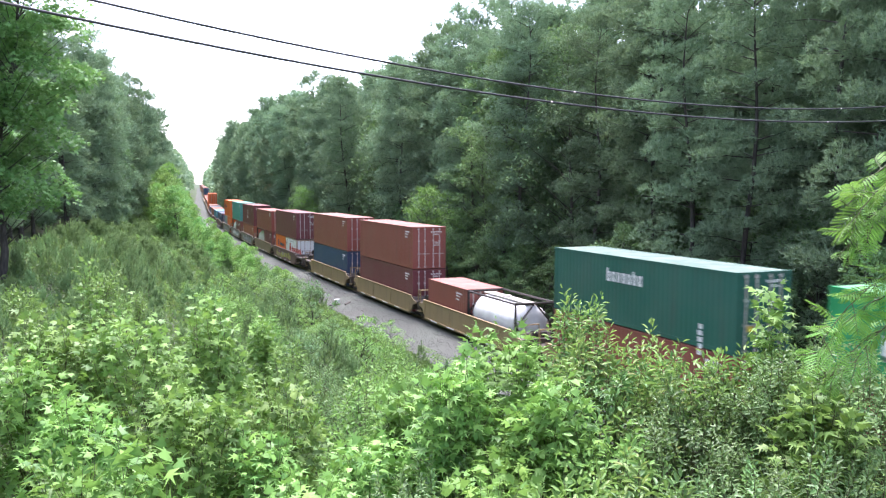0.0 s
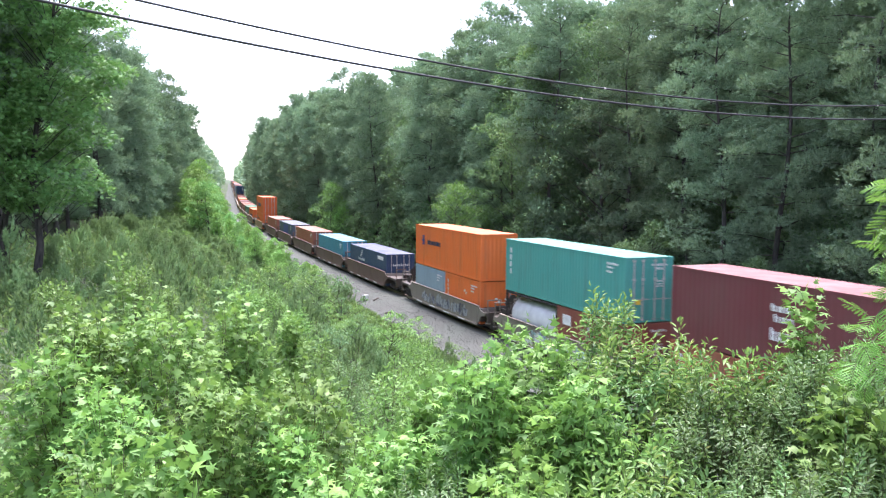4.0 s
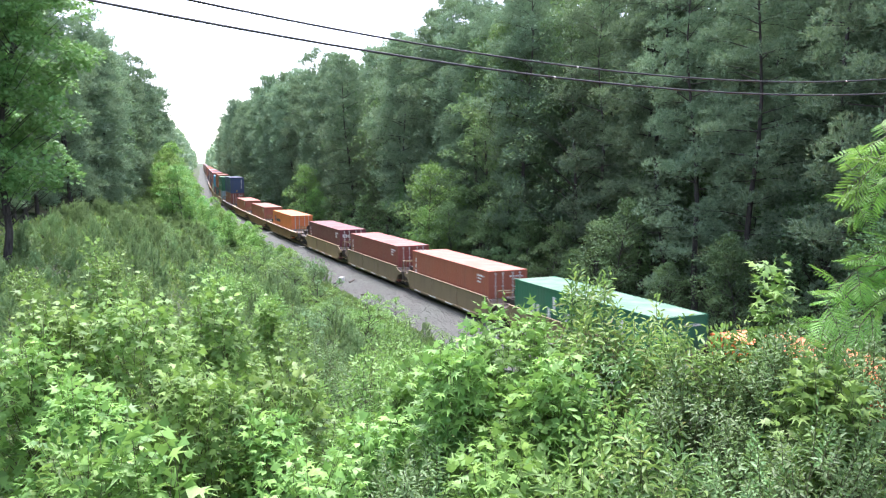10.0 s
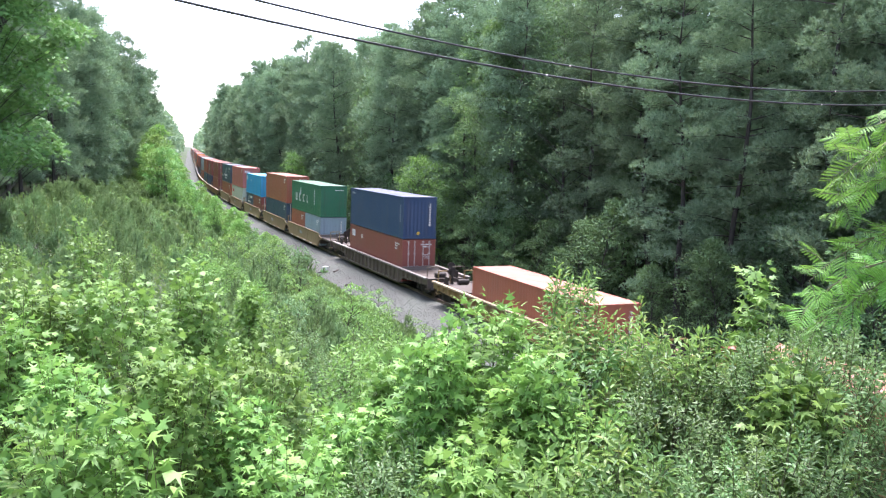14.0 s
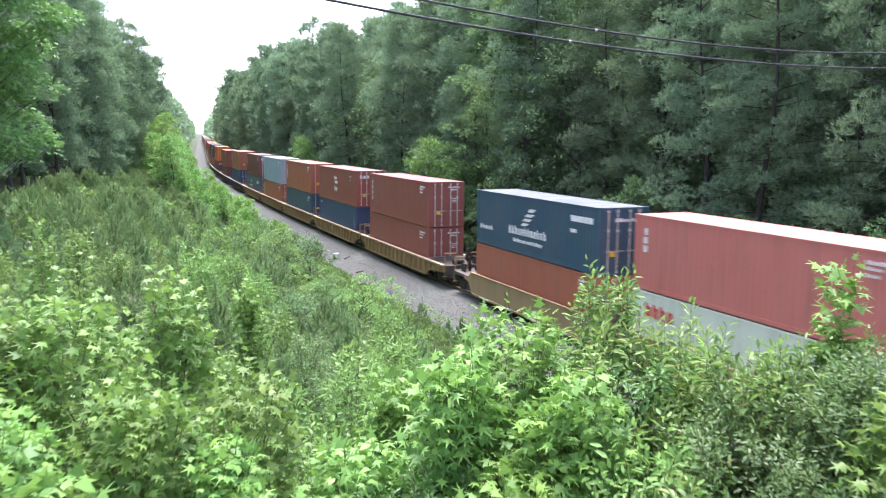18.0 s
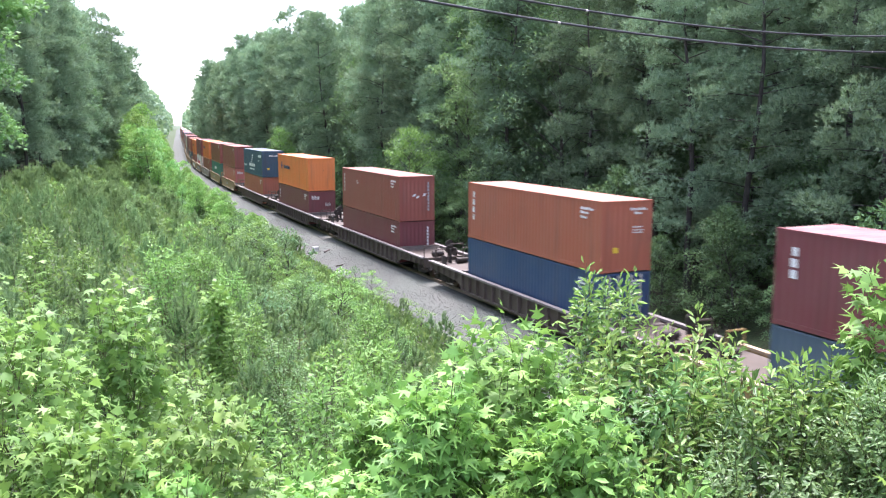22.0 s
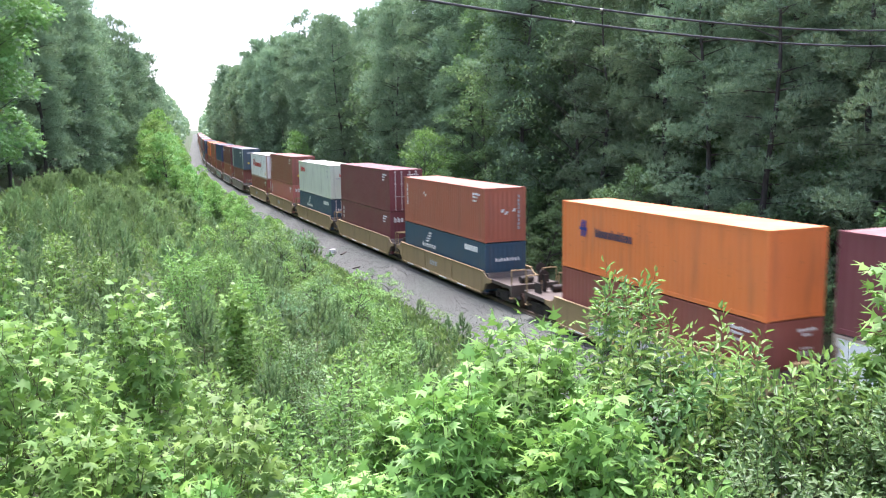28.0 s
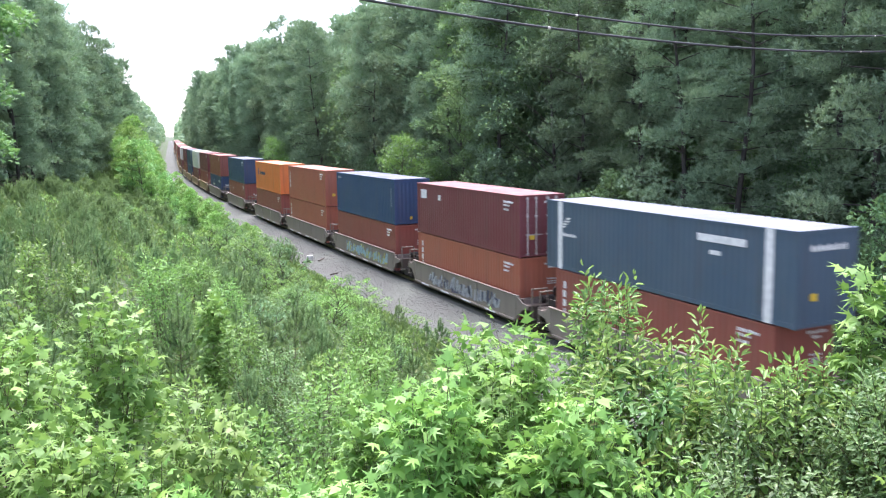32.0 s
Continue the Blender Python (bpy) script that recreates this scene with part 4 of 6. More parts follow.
# per unit: car, tags, lower load, upper load; a load is (colour, writing, doors towards the bridge), with "low" for a standard height; a pair is far then near
UNITS = [
    ("tan", "", ("brown", "plain", 1), ("maroon", "plain", 1)),
    ("tan", "", ("brown", "plain", 1), ("bright_green", "four", 1)),
    ("tan", "", ("brown", "plain", 1), ("dark_green", "word", 1)),
    ("tan", "", (D20, ("brown", "plain", 1), T), None),
    ("tan", "", ("maroon", "plain", 1), ("brown", "plain", 1)),
    ("tan", "", ("blue", "plain", 1), ("brown", "plain", 1)),
    ("brown", "gb", (D20, ("orange", "liner_small", 0), ("white", "ming", 1)), ("maroon", "plain", 1)),
    ("olive", "", (D20, T, ("maroon", "word_far", 1)), ("brown", "plain", 1, "low")),
    ("grey", "gc", ("rust", "lines", 0, "low"), ("maroon", "stacked", 0)),
    ("grey", "ga", (D20, T, ("brown", "white_tag", 0)), ("teal", "lines", 1)),
    ("grey", "gc", (D20, ("grey_blue", "plain", 0), ("orange", "diamond", 0)), ("orange", "liner_small", 0)),
    ("brown", "", ("blue", "wing_low", 1), None),
    ("brown", "", ("sea", "post", 1), None),
    ("brown", "", ("rust", "lines", 1), None),
    ("brown", "", ("slate", "patch", 1), None),
    ("brown", "", ("rust", "lines", 1), None),
    ("tan", "", ("orange", "liner_small", 1, "low"), ("orange", "liner", 1)),
    ("olive", "b", ("orange", "liner", 0), None),
    ("olive", "", ("green", "four", 0), None),
    ("olive", "", ("rust", "lines", 1), None),
    ("olive", "", ("brown", "lines", 1), None),
    ("tan", "", ("maroon", "word_far", 1), None),
    ("yellow", "", ("amber", "liner_small", 1), None),
    ("yellow", "", ("rust", "post", 0), None),
    ("yellow", "", ("rust", "post", 0), None),
    ("bronze", "", ("brown", "white_tag", 1), ("blue", "yellow_tag", 0)),
    ("tan", "b", (D20, ("rust", "plain", 0), ("grey_blue", "post", 0)), ("green", "four", 0)),
    ("tan", "b", ("navy", "plain", 1), ("rust", "plain", 0)),
    ("tan", "b", (D20, ("navy", "wing_low", 0), ("brown", "plain", 1)), ("sky", "two_tags", 0, "low")),
    ("tan", "b", ("pale", "red_word", 1), ("pink", "word_far", 0)),
    ("tan", "", ("rust", "plain", 1), ("navy", "wing", 1)),
    ("yellow", "", ("brown", "plain", 1), ("brown", "lines", 1)),
    ("yellow", "b", ("blue", "yellow_tag", 0), ("brown", "stacked", 1)),
    ("yellow", "b", ("navy", "plain", 1), ("rust", "lines", 1)),
    ("yellow", "", ("rust", "lines", 1), ("grey_blue", "plain", 1)),
    ("yellow", "", ("slate", "wing_low", 1), ("maroon", "word_far", 1)),
    ("dark", "", ("blue", "plain", 1), ("rust", "lines", 0)),
    ("dark", "", ("maroon", "post", 0, "low"), ("brown", "diamond", 0)),
    ("dark", "", ("maroon", "word_far", 0), ("amber", "liner_small", 0)),
    ("bronze", "b", ("rust", "post", 0), ("navy", "wing", 0)),
    ("tan", "b", ("pink", "word_far", 0), ("brown", "post", 0)),
    ("tan", "b", ("pine", "word", 0), ("brown", "plain", 0)),
    ("grey", "b", ("brown", "plain", 0), ("amber", "liner_small", 0)),
    ("tan", "gc", ("white", "ming", 1), ("maroon", "plain", 0)),
    ("tan", "ga", ("brown", "plain", 0, "low"), ("amber", "liner_small", 0)),
    ("tan", "b", ("navy", "wing_low", 0, "low"), ("rust", "diamond", 0)),
    ("tan", "", ("maroon", "word_far", 0), ("maroon", "plain", 1)),
    ("tan", "", ("navy", "wing_low", 1, "low"), ("pale", "red_word", 0)),
    ("tan", "b", ("pink", "word_far", 0), ("brown", "lines", 0)),
    ("tan", "b", ("brown", "plain", 1, "low"), ("white", "ming", 1)),
    ("grey", "", ("brown", "lines", 0), ("slate", "wing_end", 0)),
    ("grey", "gc", ("rust", "lines", 0), ("maroon", "white_tag", 1)),
    ("grey", "gd", ("brown", "plain", 0), ("blue", "yellow_tag", 0)),
    ("grey", "", ("rust", "lines", 0), ("rust", "lines", 0)),
    ("grey", "", ("brown", "plain", 0), ("amber", "liner_small", 0)),
    ("grey", "", ("brown", "diamond", 0), ("blue", "plain", 0)),
    ("grey", "", ("blue", "wing_low", 0), ("brown", "plain", 0)),
    ("tan", "", ("brown", "plain", 0), ("maroon", "plain", 0)),
    ("tan", "", ("maroon", "plain", 0), ("pale", "plain", 0)),
    ("tan", "", ("blue", "plain", 0), ("navy", "plain", 0)),
    ("tan", "", ("brown", "plain", 0), ("maroon", "plain", 0)),
    ("tan", "", ("maroon", "plain", 0), ("white", "plain", 0)),
    ("tan", "", ("brown", "plain", 0), ("brown", "plain", 0)),
    ("tan", "", ("brown", "plain", 0), ("maroon", "plain", 0)),
    ("tan", "", ("blue", "plain", 0), ("brown", "plain", 0)),
    ("tan", "", ("brown", "plain", 0), ("rust", "plain", 0)),
]
FAR_LOADS = ("brown", "maroon", "blue", "rust", "pale", "brown", "navy", "maroon", "amber", "brown")
while len(UNITS) < len(ENDS):
    n = len(UNITS)
    UNITS.append(("grey" if n // 5 % 2 else "tan", "", (FAR_LOADS[(3 * n) % 10], "", 0), (FAR_LOADS[(7 * n + 2) % 10], "", 0)))
BASE = 0.27


def build_train():
    for i, (car, tags, low, up) in enumerate(UNITS):
        mid = ENDS[i] - L40 / 2
        ahead = ENDS[i] - ENDS[i - 1] if i else 20.0
        behind = ENDS[i + 1] - ENDS[i] if i < len(UNITS) - 1 else 20.0
        head, tail = (round(gap / 2 - 0.5, 1) if gap > 18 else 0 for gap in (ahead, behind))
        MOVERS.append((well_car(car, head, tail, tags), mid, 0.0))
        if low[0] == D20:
            for load, off in ((low[1], 3.07), (low[2], -3.07)):
                ob = tank_container() if load == T else container(L20, STD, load[0], load[1], bool(load[2]))
                MOVERS.append((ob, mid + off, BASE))
            top = BASE + STD
        else:
            tall = HIGH if up and len(low) < 4 else STD
            top = BASE + tall
            MOVERS.append((container(L40, tall, low[0], low[1], bool(low[2])), mid, BASE))
        if up:
            long = L45 if up[0] == "slate" else L40
            MOVERS.append((container(long, HIGH if len(up) < 4 else STD, up[0], up[1], bool(up[2])), mid, top + 0.03))


build_train()

# ---------- plants ----------
SWAY = []
NEEDLE = (np.array([(-0.5, 0, 0), (0.5, 0, 0), (0, 1, 0)], float) * (0.165, 1, 1), np.array([(0, 1, 2)]))
LANCE = (np.array([(0, 0, 0), (0.2, 0.45, 0.06), (0, 1, -0.08), (-0.2, 0.45, 0.06)], float), np.array([(0, 1, 2), (0, 2, 3)]))
NARROW = (np.array([(0, 0, 0), (0.165, 0.38, 0.05), (0.13, 0.7, 0.0), (0, 1, -0.2), (-0.13, 0.7, 0.0), (-0.165, 0.38, 0.05)], float), np.array([(0, 1, 2), (0, 2, 3), (0, 3, 4), (0, 4, 5)]))
OVAL = (np.array([(0, 0, 0), (0.2, 0.32, 0.05), (0.15, 0.72, 0.03), (0, 1, -0.1), (-0.15, 0.72, 0.03), (-0.2, 0.32, 0.05)], float), np.array([(0, 1, 2), (0, 2, 3), (0, 3, 4), (0, 4, 5)]))


def star_template():
    """A five-pointed leaf, its lobes drooping a little."""
    v = [(0, 0.42, 0.03), (0, 0, 0)]
    for k, a in enumerate((-118, -59, 0, 59, 118)):
        r = (0.46, 0.58, 0.62, 0.58, 0.46)[k]
        if k:
            m = radians(a - 29.5)
            v.append((0.14 * math.sin(m), 0.42 + 0.14 * math.cos(m), 0.03))
        m = radians(a)
        v.append((r * math.sin(m), 0.42 + r * math.cos(m), -0.09))
    v = np.array(v, float)
    n = len(v)
    ring = [1] + list(range(2, n))
    f = [(0, ring[(i + 1) % len(ring)], ring[i]) for i in range(len(ring))]
    return v, np.array(f)


STAR = star_template()


def unit(v):
    return v / np.maximum(np.linalg.norm(v, axis=-1, keepdims=True), 1e-9)


def scatter(template, pos, axis, normal, size):
    """Vertices and faces of many leaves: each at pos, pointing along axis, facing normal."""
    tv, tf = template
    a = unit(axis)
    s = unit(np.cross(a, normal))
    n = np.cross(s, a)
    size = np.asarray(size, float).reshape(-1, 1, 1)
    v = pos[:, None] + size * (tv[None, :, 0:1] * s[:, None] + tv[None, :, 1:2] * a[:, None] + tv[None, :, 2:3] * n[:, None])
    f = tf[None] + len(tv) * np.arange(len(pos))[:, None, None]
    return v.reshape(-1, 3), f.reshape(-1, 3)


def joined(name, pieces, mats):
    vs, fs, ms, off = [], [], [], 0
    for (v, f), m in pieces:
        vs.append(v)
        fs.append(f + off)
        ms.append(np.full(len(f), m))
        off += len(v)
    return mesh_arrays(name, np.concatenate(vs), np.concatenate(fs), mats, np.concatenate(ms))


def bars(name, segs, mat, n=5):
    """Tapered round bars, joined: (a, b, r0, r1)."""
    vs, fs, off = [], [], 0
    ang = np.arange(n) * 2 * math.pi / n
    for a, b, r0, r1 in segs:
        a, b = np.asarray(a, float), np.asarray(b, float)
        d = unit(b - a)
        u = unit(np.cross(d, (0.3, 0.9, 0.1) if abs(d[2]) > 0.8 else (0, 0, 1)))
        w = np.cross(d, u)
        ring = np.cos(ang)[:, None] * u + np.sin(ang)[:, None] * w
        vs += [a + ring * r0, b + ring * r1]
        i = np.arange(n)
        j = (i + 1) % n
        fs.append(np.stack([off + i, off + j, off + n + j, off + n + i], -1))
        off += 2 * n
    me = mesh_arrays(name, np.concatenate(vs), np.concatenate(fs), [mat])
    me.shade_smooth()
    return me


def tube(name, pts, radii, mat, n=7):
    """One tapered round stem through the points, closed at its tip."""
    pts, ang = np.asarray(pts, float), np.arange(n) * 2 * math.pi / n
    ring = np.stack([np.cos(ang), np.sin(ang), 0 * ang], -1)
    v = np.concatenate([p + ring * r for p, r in zip(pts, radii)])
    i = np.arange(n)
    j = (i + 1) % n
    f = np.concatenate([np.stack([k * n + i, k * n + j, (k + 1) * n + j, (k + 1) * n + i], -1) for k in range(len(pts) - 1)])
    me = mesh_arrays(name, v, f, [mat])
    me.shade_smooth()
    return me


def trunk_mesh(rng, h, r, bend=0.25, top=0.97):
    steps = 9
    pts = [np.zeros(3)] + [np.array([bend * math.sin(i * 1.1 + h), bend * math.cos(i * 0.8 + 2 * h) - bend * math.cos(2 * h), h * top * (i + 1) / steps]) for i in range(steps)]
    return tube("trunk", pts, [r * (1.25 if i == 0 else 1) * (1 - 0.92 * i / steps) for i in range(steps + 1)], BARK), pts[1:]


def trunk_at(nodes, z, h):
    pts = np.array([(0, 0, 0)] + nodes)
    return np.array([np.interp(z, pts[:, 2], pts[:, 0]), np.interp(z, pts[:, 2], pts[:, 1]), z])


def pine(seed, h, spread, low, limbs, puffs, tufts, blades, blade):
    """A pine: straight trunk, limbs in loose whorls, flat clouds of needle tufts along their outer parts."""
    rng = np.random.default_rng(seed)
    root = tagged(new("pine_tree"), "tall dark green pine at the edge of the woods", "tree", "trees of the woods")
    me, nodes = trunk_mesh(rng, h, 0.0085 * h, top=0.95)
    part("trunk", me, root)
    segs, pos, way, face = [], [], [], []
    for i in range(limbs):
        whorl = i // 4 * 4 + 2
        f = min(1.0, (whorl + rng.normal(0, 0.75)) / limbs) if i < limbs * 0.85 else (i + rng.random()) / limbs
        f = max(0.0, f)
        z = h * (low + (0.955 - low) * f)
        az = i * 1.57 + whorl * 0.6 + rng.normal(0, 0.3)
        reach = spread * (0.16 + 0.84 * max(0.0, 1 - f ** 3.4) ** 0.55) * rng.uniform(0.62, 1.18) * (0.75 + 0.25 * min(1, f * 4))
        a = trunk_at(nodes, z, h)
        out = np.array([math.cos(az), math.sin(az), 0])
        rise = rng.uniform(-0.1, 0.4) + 0.8 * f * f
        b = a + out * reach * 0.55 + np.array([0, 0, rise * reach * 0.35])
        c = a + out * reach + np.array([0, 0, rise * reach * 0.55 - 0.03 * reach ** 1.5])
        r = 0.012 + 0.011 * reach
        segs += [(a, b, r, r * 0.6), (b, c, r * 0.6, 0.008)]
        side = np.cross(out, (0, 0, 1))
        clumps = max(3, round(puffs * (0.35 + 0.75 * reach / spread)))
        for k in range(clumps):
            s = 0.42 + 0.62 * (k + 0.7 * rng.random()) / clumps
            base = a + (b - a) * (s / 0.55) if s < 0.55 else b + (c - b) * ((s - 0.55) / 0.45)
            base = base + side * rng.normal(0, 0.5) * (0.34 * reach + 0.1) + np.array([0, 0, rng.normal(0.05, 0.3)])
            r = rng.uniform(0.6, 1.05) * (0.68 + 0.32 * reach / spread) * (5 / puffs) ** 0.7
            n = max(4, int(tufts * r * r * 1.7))
            d = unit(rng.normal(0, 1, (n, 3)))
            d[:, 2] = np.where((d[:, 2] < 0) & (rng.random(n) < 0.7), -d[:, 2], d[:, 2])
            pos.append(base + d * np.array([1.0, 1.0, 0.8]) * r * rng.random((n, 1)) ** 0.35)
            way.append(unit(d * np.array([1, 1, 0.7]) + out * 0.3 + np.array([0, 0, 0.55])))
            face.append(unit(d * 0.8 + np.array([0, 0, 0.5])))
            segs.append((base - out * 0.45 * r, base, 0.014, 0.006))
    tagged(part("branchwork", bars("branchwork", segs, BARK, 3), root), kind="stuff")
    pos, way, face = (np.repeat(np.concatenate(q), blades, 0) for q in (pos, way, face))
    m = len(pos)
    axis = unit(way + rng.normal(0, 0.5, (m, 3)))
    v, fc = scatter(NEEDLE, pos + axis * 0.02, axis, face + rng.normal(0, 0.45, (m, 3)), blade * rng.uniform(0.7, 1.25, m))
    part("crown", mesh_arrays("crown", v, fc, [PINE]), root)
    return root


def broad(seed, name, label, h, spread, low, clumps, leaves, leaf, mat, template=LANCE, puff=0.05):
    """A broad-leaved tree or tall bush: limbs ending in loose clumps of leaves."""
    rng = np.random.default_rng(seed)
    root = tagged(new(name), label, "tree" if h > 6 else "bush", "trees of the woods" if h > 6 else "brush beside the track")
    me, nodes = trunk_mesh(rng, h * 0.9, 0.009 * h + 0.012, (0.012 if h > 6 else 0.03) * h)
    part("trunk", me, root)
    segs, pos, nor, axs = [], [], [], []
    for i in range(clumps):
        f = (i + rng.random()) / clumps
        z = h * (low + (1 - low) * f)
        az = i * 2.4 + rng.normal(0, 0.6)
        env = math.sin(math.pi * min(1, 0.12 + 0.86 * f) ** 0.8) ** 0.7
        reach = spread * max(0.12, env) * rng.uniform(0.35, 1.3)
        c = np.array([math.cos(az) * reach, math.sin(az) * reach, z])
        a = trunk_at(nodes, max(0.1 * h, z - 0.55 * reach - 0.05 * h), h)
        segs.append((a, c, 0.012 + 0.008 * reach, 0.006))
        r = (0.22 if h > 6 else 0.18) * spread * rng.uniform(0.4, 1.45) * (0.55 + 0.45 * env) + puff * h
        n = int(leaves / clumps * rng.uniform(0.6, 1.4))
        d = unit(rng.normal(0, 1, (n, 3)))
        d[:, 2] = np.where(d[:, 2] < -0.3, -d[:, 2], d[:, 2])
        p = c + d * r * (0.35 + 0.65 * rng.random((n, 1)) ** 0.5) * np.array([1.1, 1.1, 0.75])
        out = unit(p - np.array([0, 0, z - 0.5 * spread]))
        pos.append(p)
        axs.append(unit(out + rng.normal(0, 0.6, (n, 3)) + np.array([0, 0, -0.35])))
        nor.append(unit(out * 0.5 + np.array([0, 0, 1.0]) + rng.normal(0, 0.45, (n, 3))))
    tagged(part("branchwork", bars("branchwork", segs, BARK, 4), root), kind="stuff")
    pos, nor, axs = np.concatenate(pos), np.concatenate(nor), np.concatenate(axs)
    v, fc = scatter(template, pos, axs, nor, leaf * rng.uniform(0.6, 1.3, len(pos)))
    part("crown", mesh_arrays("crown", v, fc, [mat]), root)
    return root


def shrub(seed, name, label, h, spread, tips, per, leaf, template, mat, twig_len=0.4, shoot=0.0, shoot_mat=None, droop=0.35, open_low=0.25, cone=0.0):
    """A shrub of many stems; its twigs end in sprays of leaves set round them."""
    rng = np.random.default_rng(seed)
    root = tagged(new(name), label, "shrub", "shrubs on the bank")
    segs, groups = [], {0: [], 1: []}
    stems = [np.array([rng.normal(0, 0.12 * spread), rng.normal(0, 0.12 * spread), 0]) for _ in range(6)]
    for i in range(tips):
        u = (i + 0.5) / tips
        az = i * 2.39996 + rng.normal(0, 0.25)
        zc = open_low + (1 - open_low) * (1 - u) ** 0.8
        wide = spread * (1 - ((zc - 0.45) / 0.58) ** 2 * 0.9 if zc > 0.45 else 0.92 + 0.08 * zc) ** 0.5 if zc < 1.02 else 0.05
        wide *= 1 - cone * max(0.0, zc - 0.35)
        rr = wide * rng.uniform(0.35, 1.05) ** 0.5
        tip = np.array([math.cos(az) * rr, math.sin(az) * rr, h * zc * rng.uniform(0.9, 1.03)])
        out = unit(np.array([math.cos(az) * rr / spread, math.sin(az) * rr / spread, 0.25 + 0.9 * zc ** 2]))
        grow = rng.random() < shoot and zc > 0.6
        length = twig_len * rng.uniform(0.7, 1.3) * (1.35 if grow else 1)
        dirn = unit(out * (0.35 if grow else 1) + np.array([0, 0, 1.2 if grow else 0.25]) + rng.normal(0, 0.15, 3))
        start = tip - dirn * length
        if grow:
            start, tip = start + dirn * length * 0.5, tip + dirn * length * 0.5
        stem = stems[i % 6]
        mid = np.array([stem[0] + 0.35 * start[0], stem[1] + 0.35 * start[1], 0.55 * start[2]])
        if i % 5 == 0:
            segs.append((stem, mid, 0.016, 0.010))
        segs += ([(mid, start, 0.005, 0.004)] if i % 3 == 0 else []) + [(start, tip, 0.004, 0.002)]
        n = int(per * rng.uniform(0.7, 1.3) * (1.5 if grow else 1))
        s = np.linspace(0.05, 1.0, n)
        a = np.arange(n) * 2.4 + rng.random() * 6
        u1 = unit(np.cross(dirn, (0.2, 0.1, 1.0)))
        u2 = np.cross(dirn, u1)
        ring = np.cos(a)[:, None] * u1 + np.sin(a)[:, None] * u2
        p = start + dirn * (length * s)[:, None] + ring * (leaf * 0.35 * (1.2 - 0.6 * s))[:, None]
        ax = unit(ring * (1.1 - 0.75 * s)[:, None] + dirn * (0.25 + 0.8 * s)[:, None] + np.array([0, 0, -droop]) + rng.normal(0, 0.25, (n, 3)))
        no = unit(np.array([0, 0, 0.7]) + out * 0.6 + rng.normal(0, 0.45, (n, 3)))
        size = leaf * rng.uniform(0.65, 1.2, n) * (1.15 - 0.45 * s)
        groups[1 if grow and shoot_mat else 0].append((p, ax, no, size))
    tagged(part("branchwork", bars("branchwork", segs, TWIG, 4), root), kind="stuff")
    for k, g in groups.items():
        if g:
            p, ax, no, size = (np.concatenate(x) for x in zip(*g))
            part("foliage" if k == 0 else "young_foliage", mesh_arrays("leaves", *scatter(template, p, ax, no, size), [mat if k == 0 else shoot_mat]), root, "" if k == 0 else "yellow-green young shoots")
    return root


def young_pine_arrays(seed, h, per, needle):
    """A sapling pine: a full cone of upswept brushes of long needles. Its stems, and the corners and faces of its needles."""
    rng = np.random.default_rng(seed)
    segs = [(np.zeros(3), np.array([0, 0, h]), 0.02, 0.006)]
    pos, way = [], []
    for i in range(31):
        f = i / 30
        az = i * 2.4 + rng.normal(0, 0.3)
        z = h * (0.08 + 0.66 * f) if i < 30 else 0.7 * h
        reach = (0.34 * h * (1 - f) ** 0.75 + 0.12) * rng.uniform(0.65, 1.1) if i < 30 else 0.0
        rise = h * rng.uniform(0.12, 0.24) if i < 30 else 0.31 * h
        a = np.array([0, 0, z])
        b = a + np.array([math.cos(az) * reach * 0.75, math.sin(az) * reach * 0.75, rise * 0.35])
        c = a + np.array([math.cos(az) * reach, math.sin(az) * reach, rise])
        segs += [(a, b, 0.009, 0.006), (b, c, 0.006, 0.003)]
        n = 15
        s = np.linspace(-0.5, 1.0, n)[:, None]
        pos.append(np.where(s < 0, b + (b - a) * s * 0.8, b + (c - b) * s))
        way.append(np.tile(unit(unit(c - b) + np.array([0, 0, 0.3])), (n, 1)))
    pos, way = np.repeat(np.concatenate(pos), per, 0), np.repeat(np.concatenate(way), per, 0)
    axis = unit(way + rng.normal(0, 0.5, pos.shape))
    return segs, scatter(NEEDLE, pos, axis, rng.normal(0, 1, pos.shape), needle * rng.uniform(0.7, 1.2, len(pos)))


def young_pine(seed, h):
    root = tagged(new("young_pine"), "young pine sapling with upright grey-green needle brushes", "sapling", "saplings beside the track")
    segs, (v, f) = young_pine_arrays(seed, h, 6, 0.21)
    part("stem", bars("stem", segs, TWIG, 3), root)
    part("needles", mesh_arrays("needles", v, f, [YOUNG_PINE]), root)
    return root


def put(kinds, rng, x, y, scale=1.0, sink=0.05, tilt=2.5, vary=0.13):
    """A copy of one of the kinds, standing on the ground, turned, leaning and scaled a little."""
    ob = kinds[int(rng.integers(len(kinds)))]
    s = scale * rng.uniform(1 - vary, 1 + vary)
    m = pose(x, y, float(ground_z(x, y)) - sink, rng.normal(0, tilt), rng.normal(0, tilt), rng.uniform(0, 360))
    made = copy_thing(ob, m)
    made.scale = (s, s, s)
    return made


def remove(kinds):
    for k in kinds:
        for o in (*k.children_recursive, k):
            bpy.data.objects.remove(o)


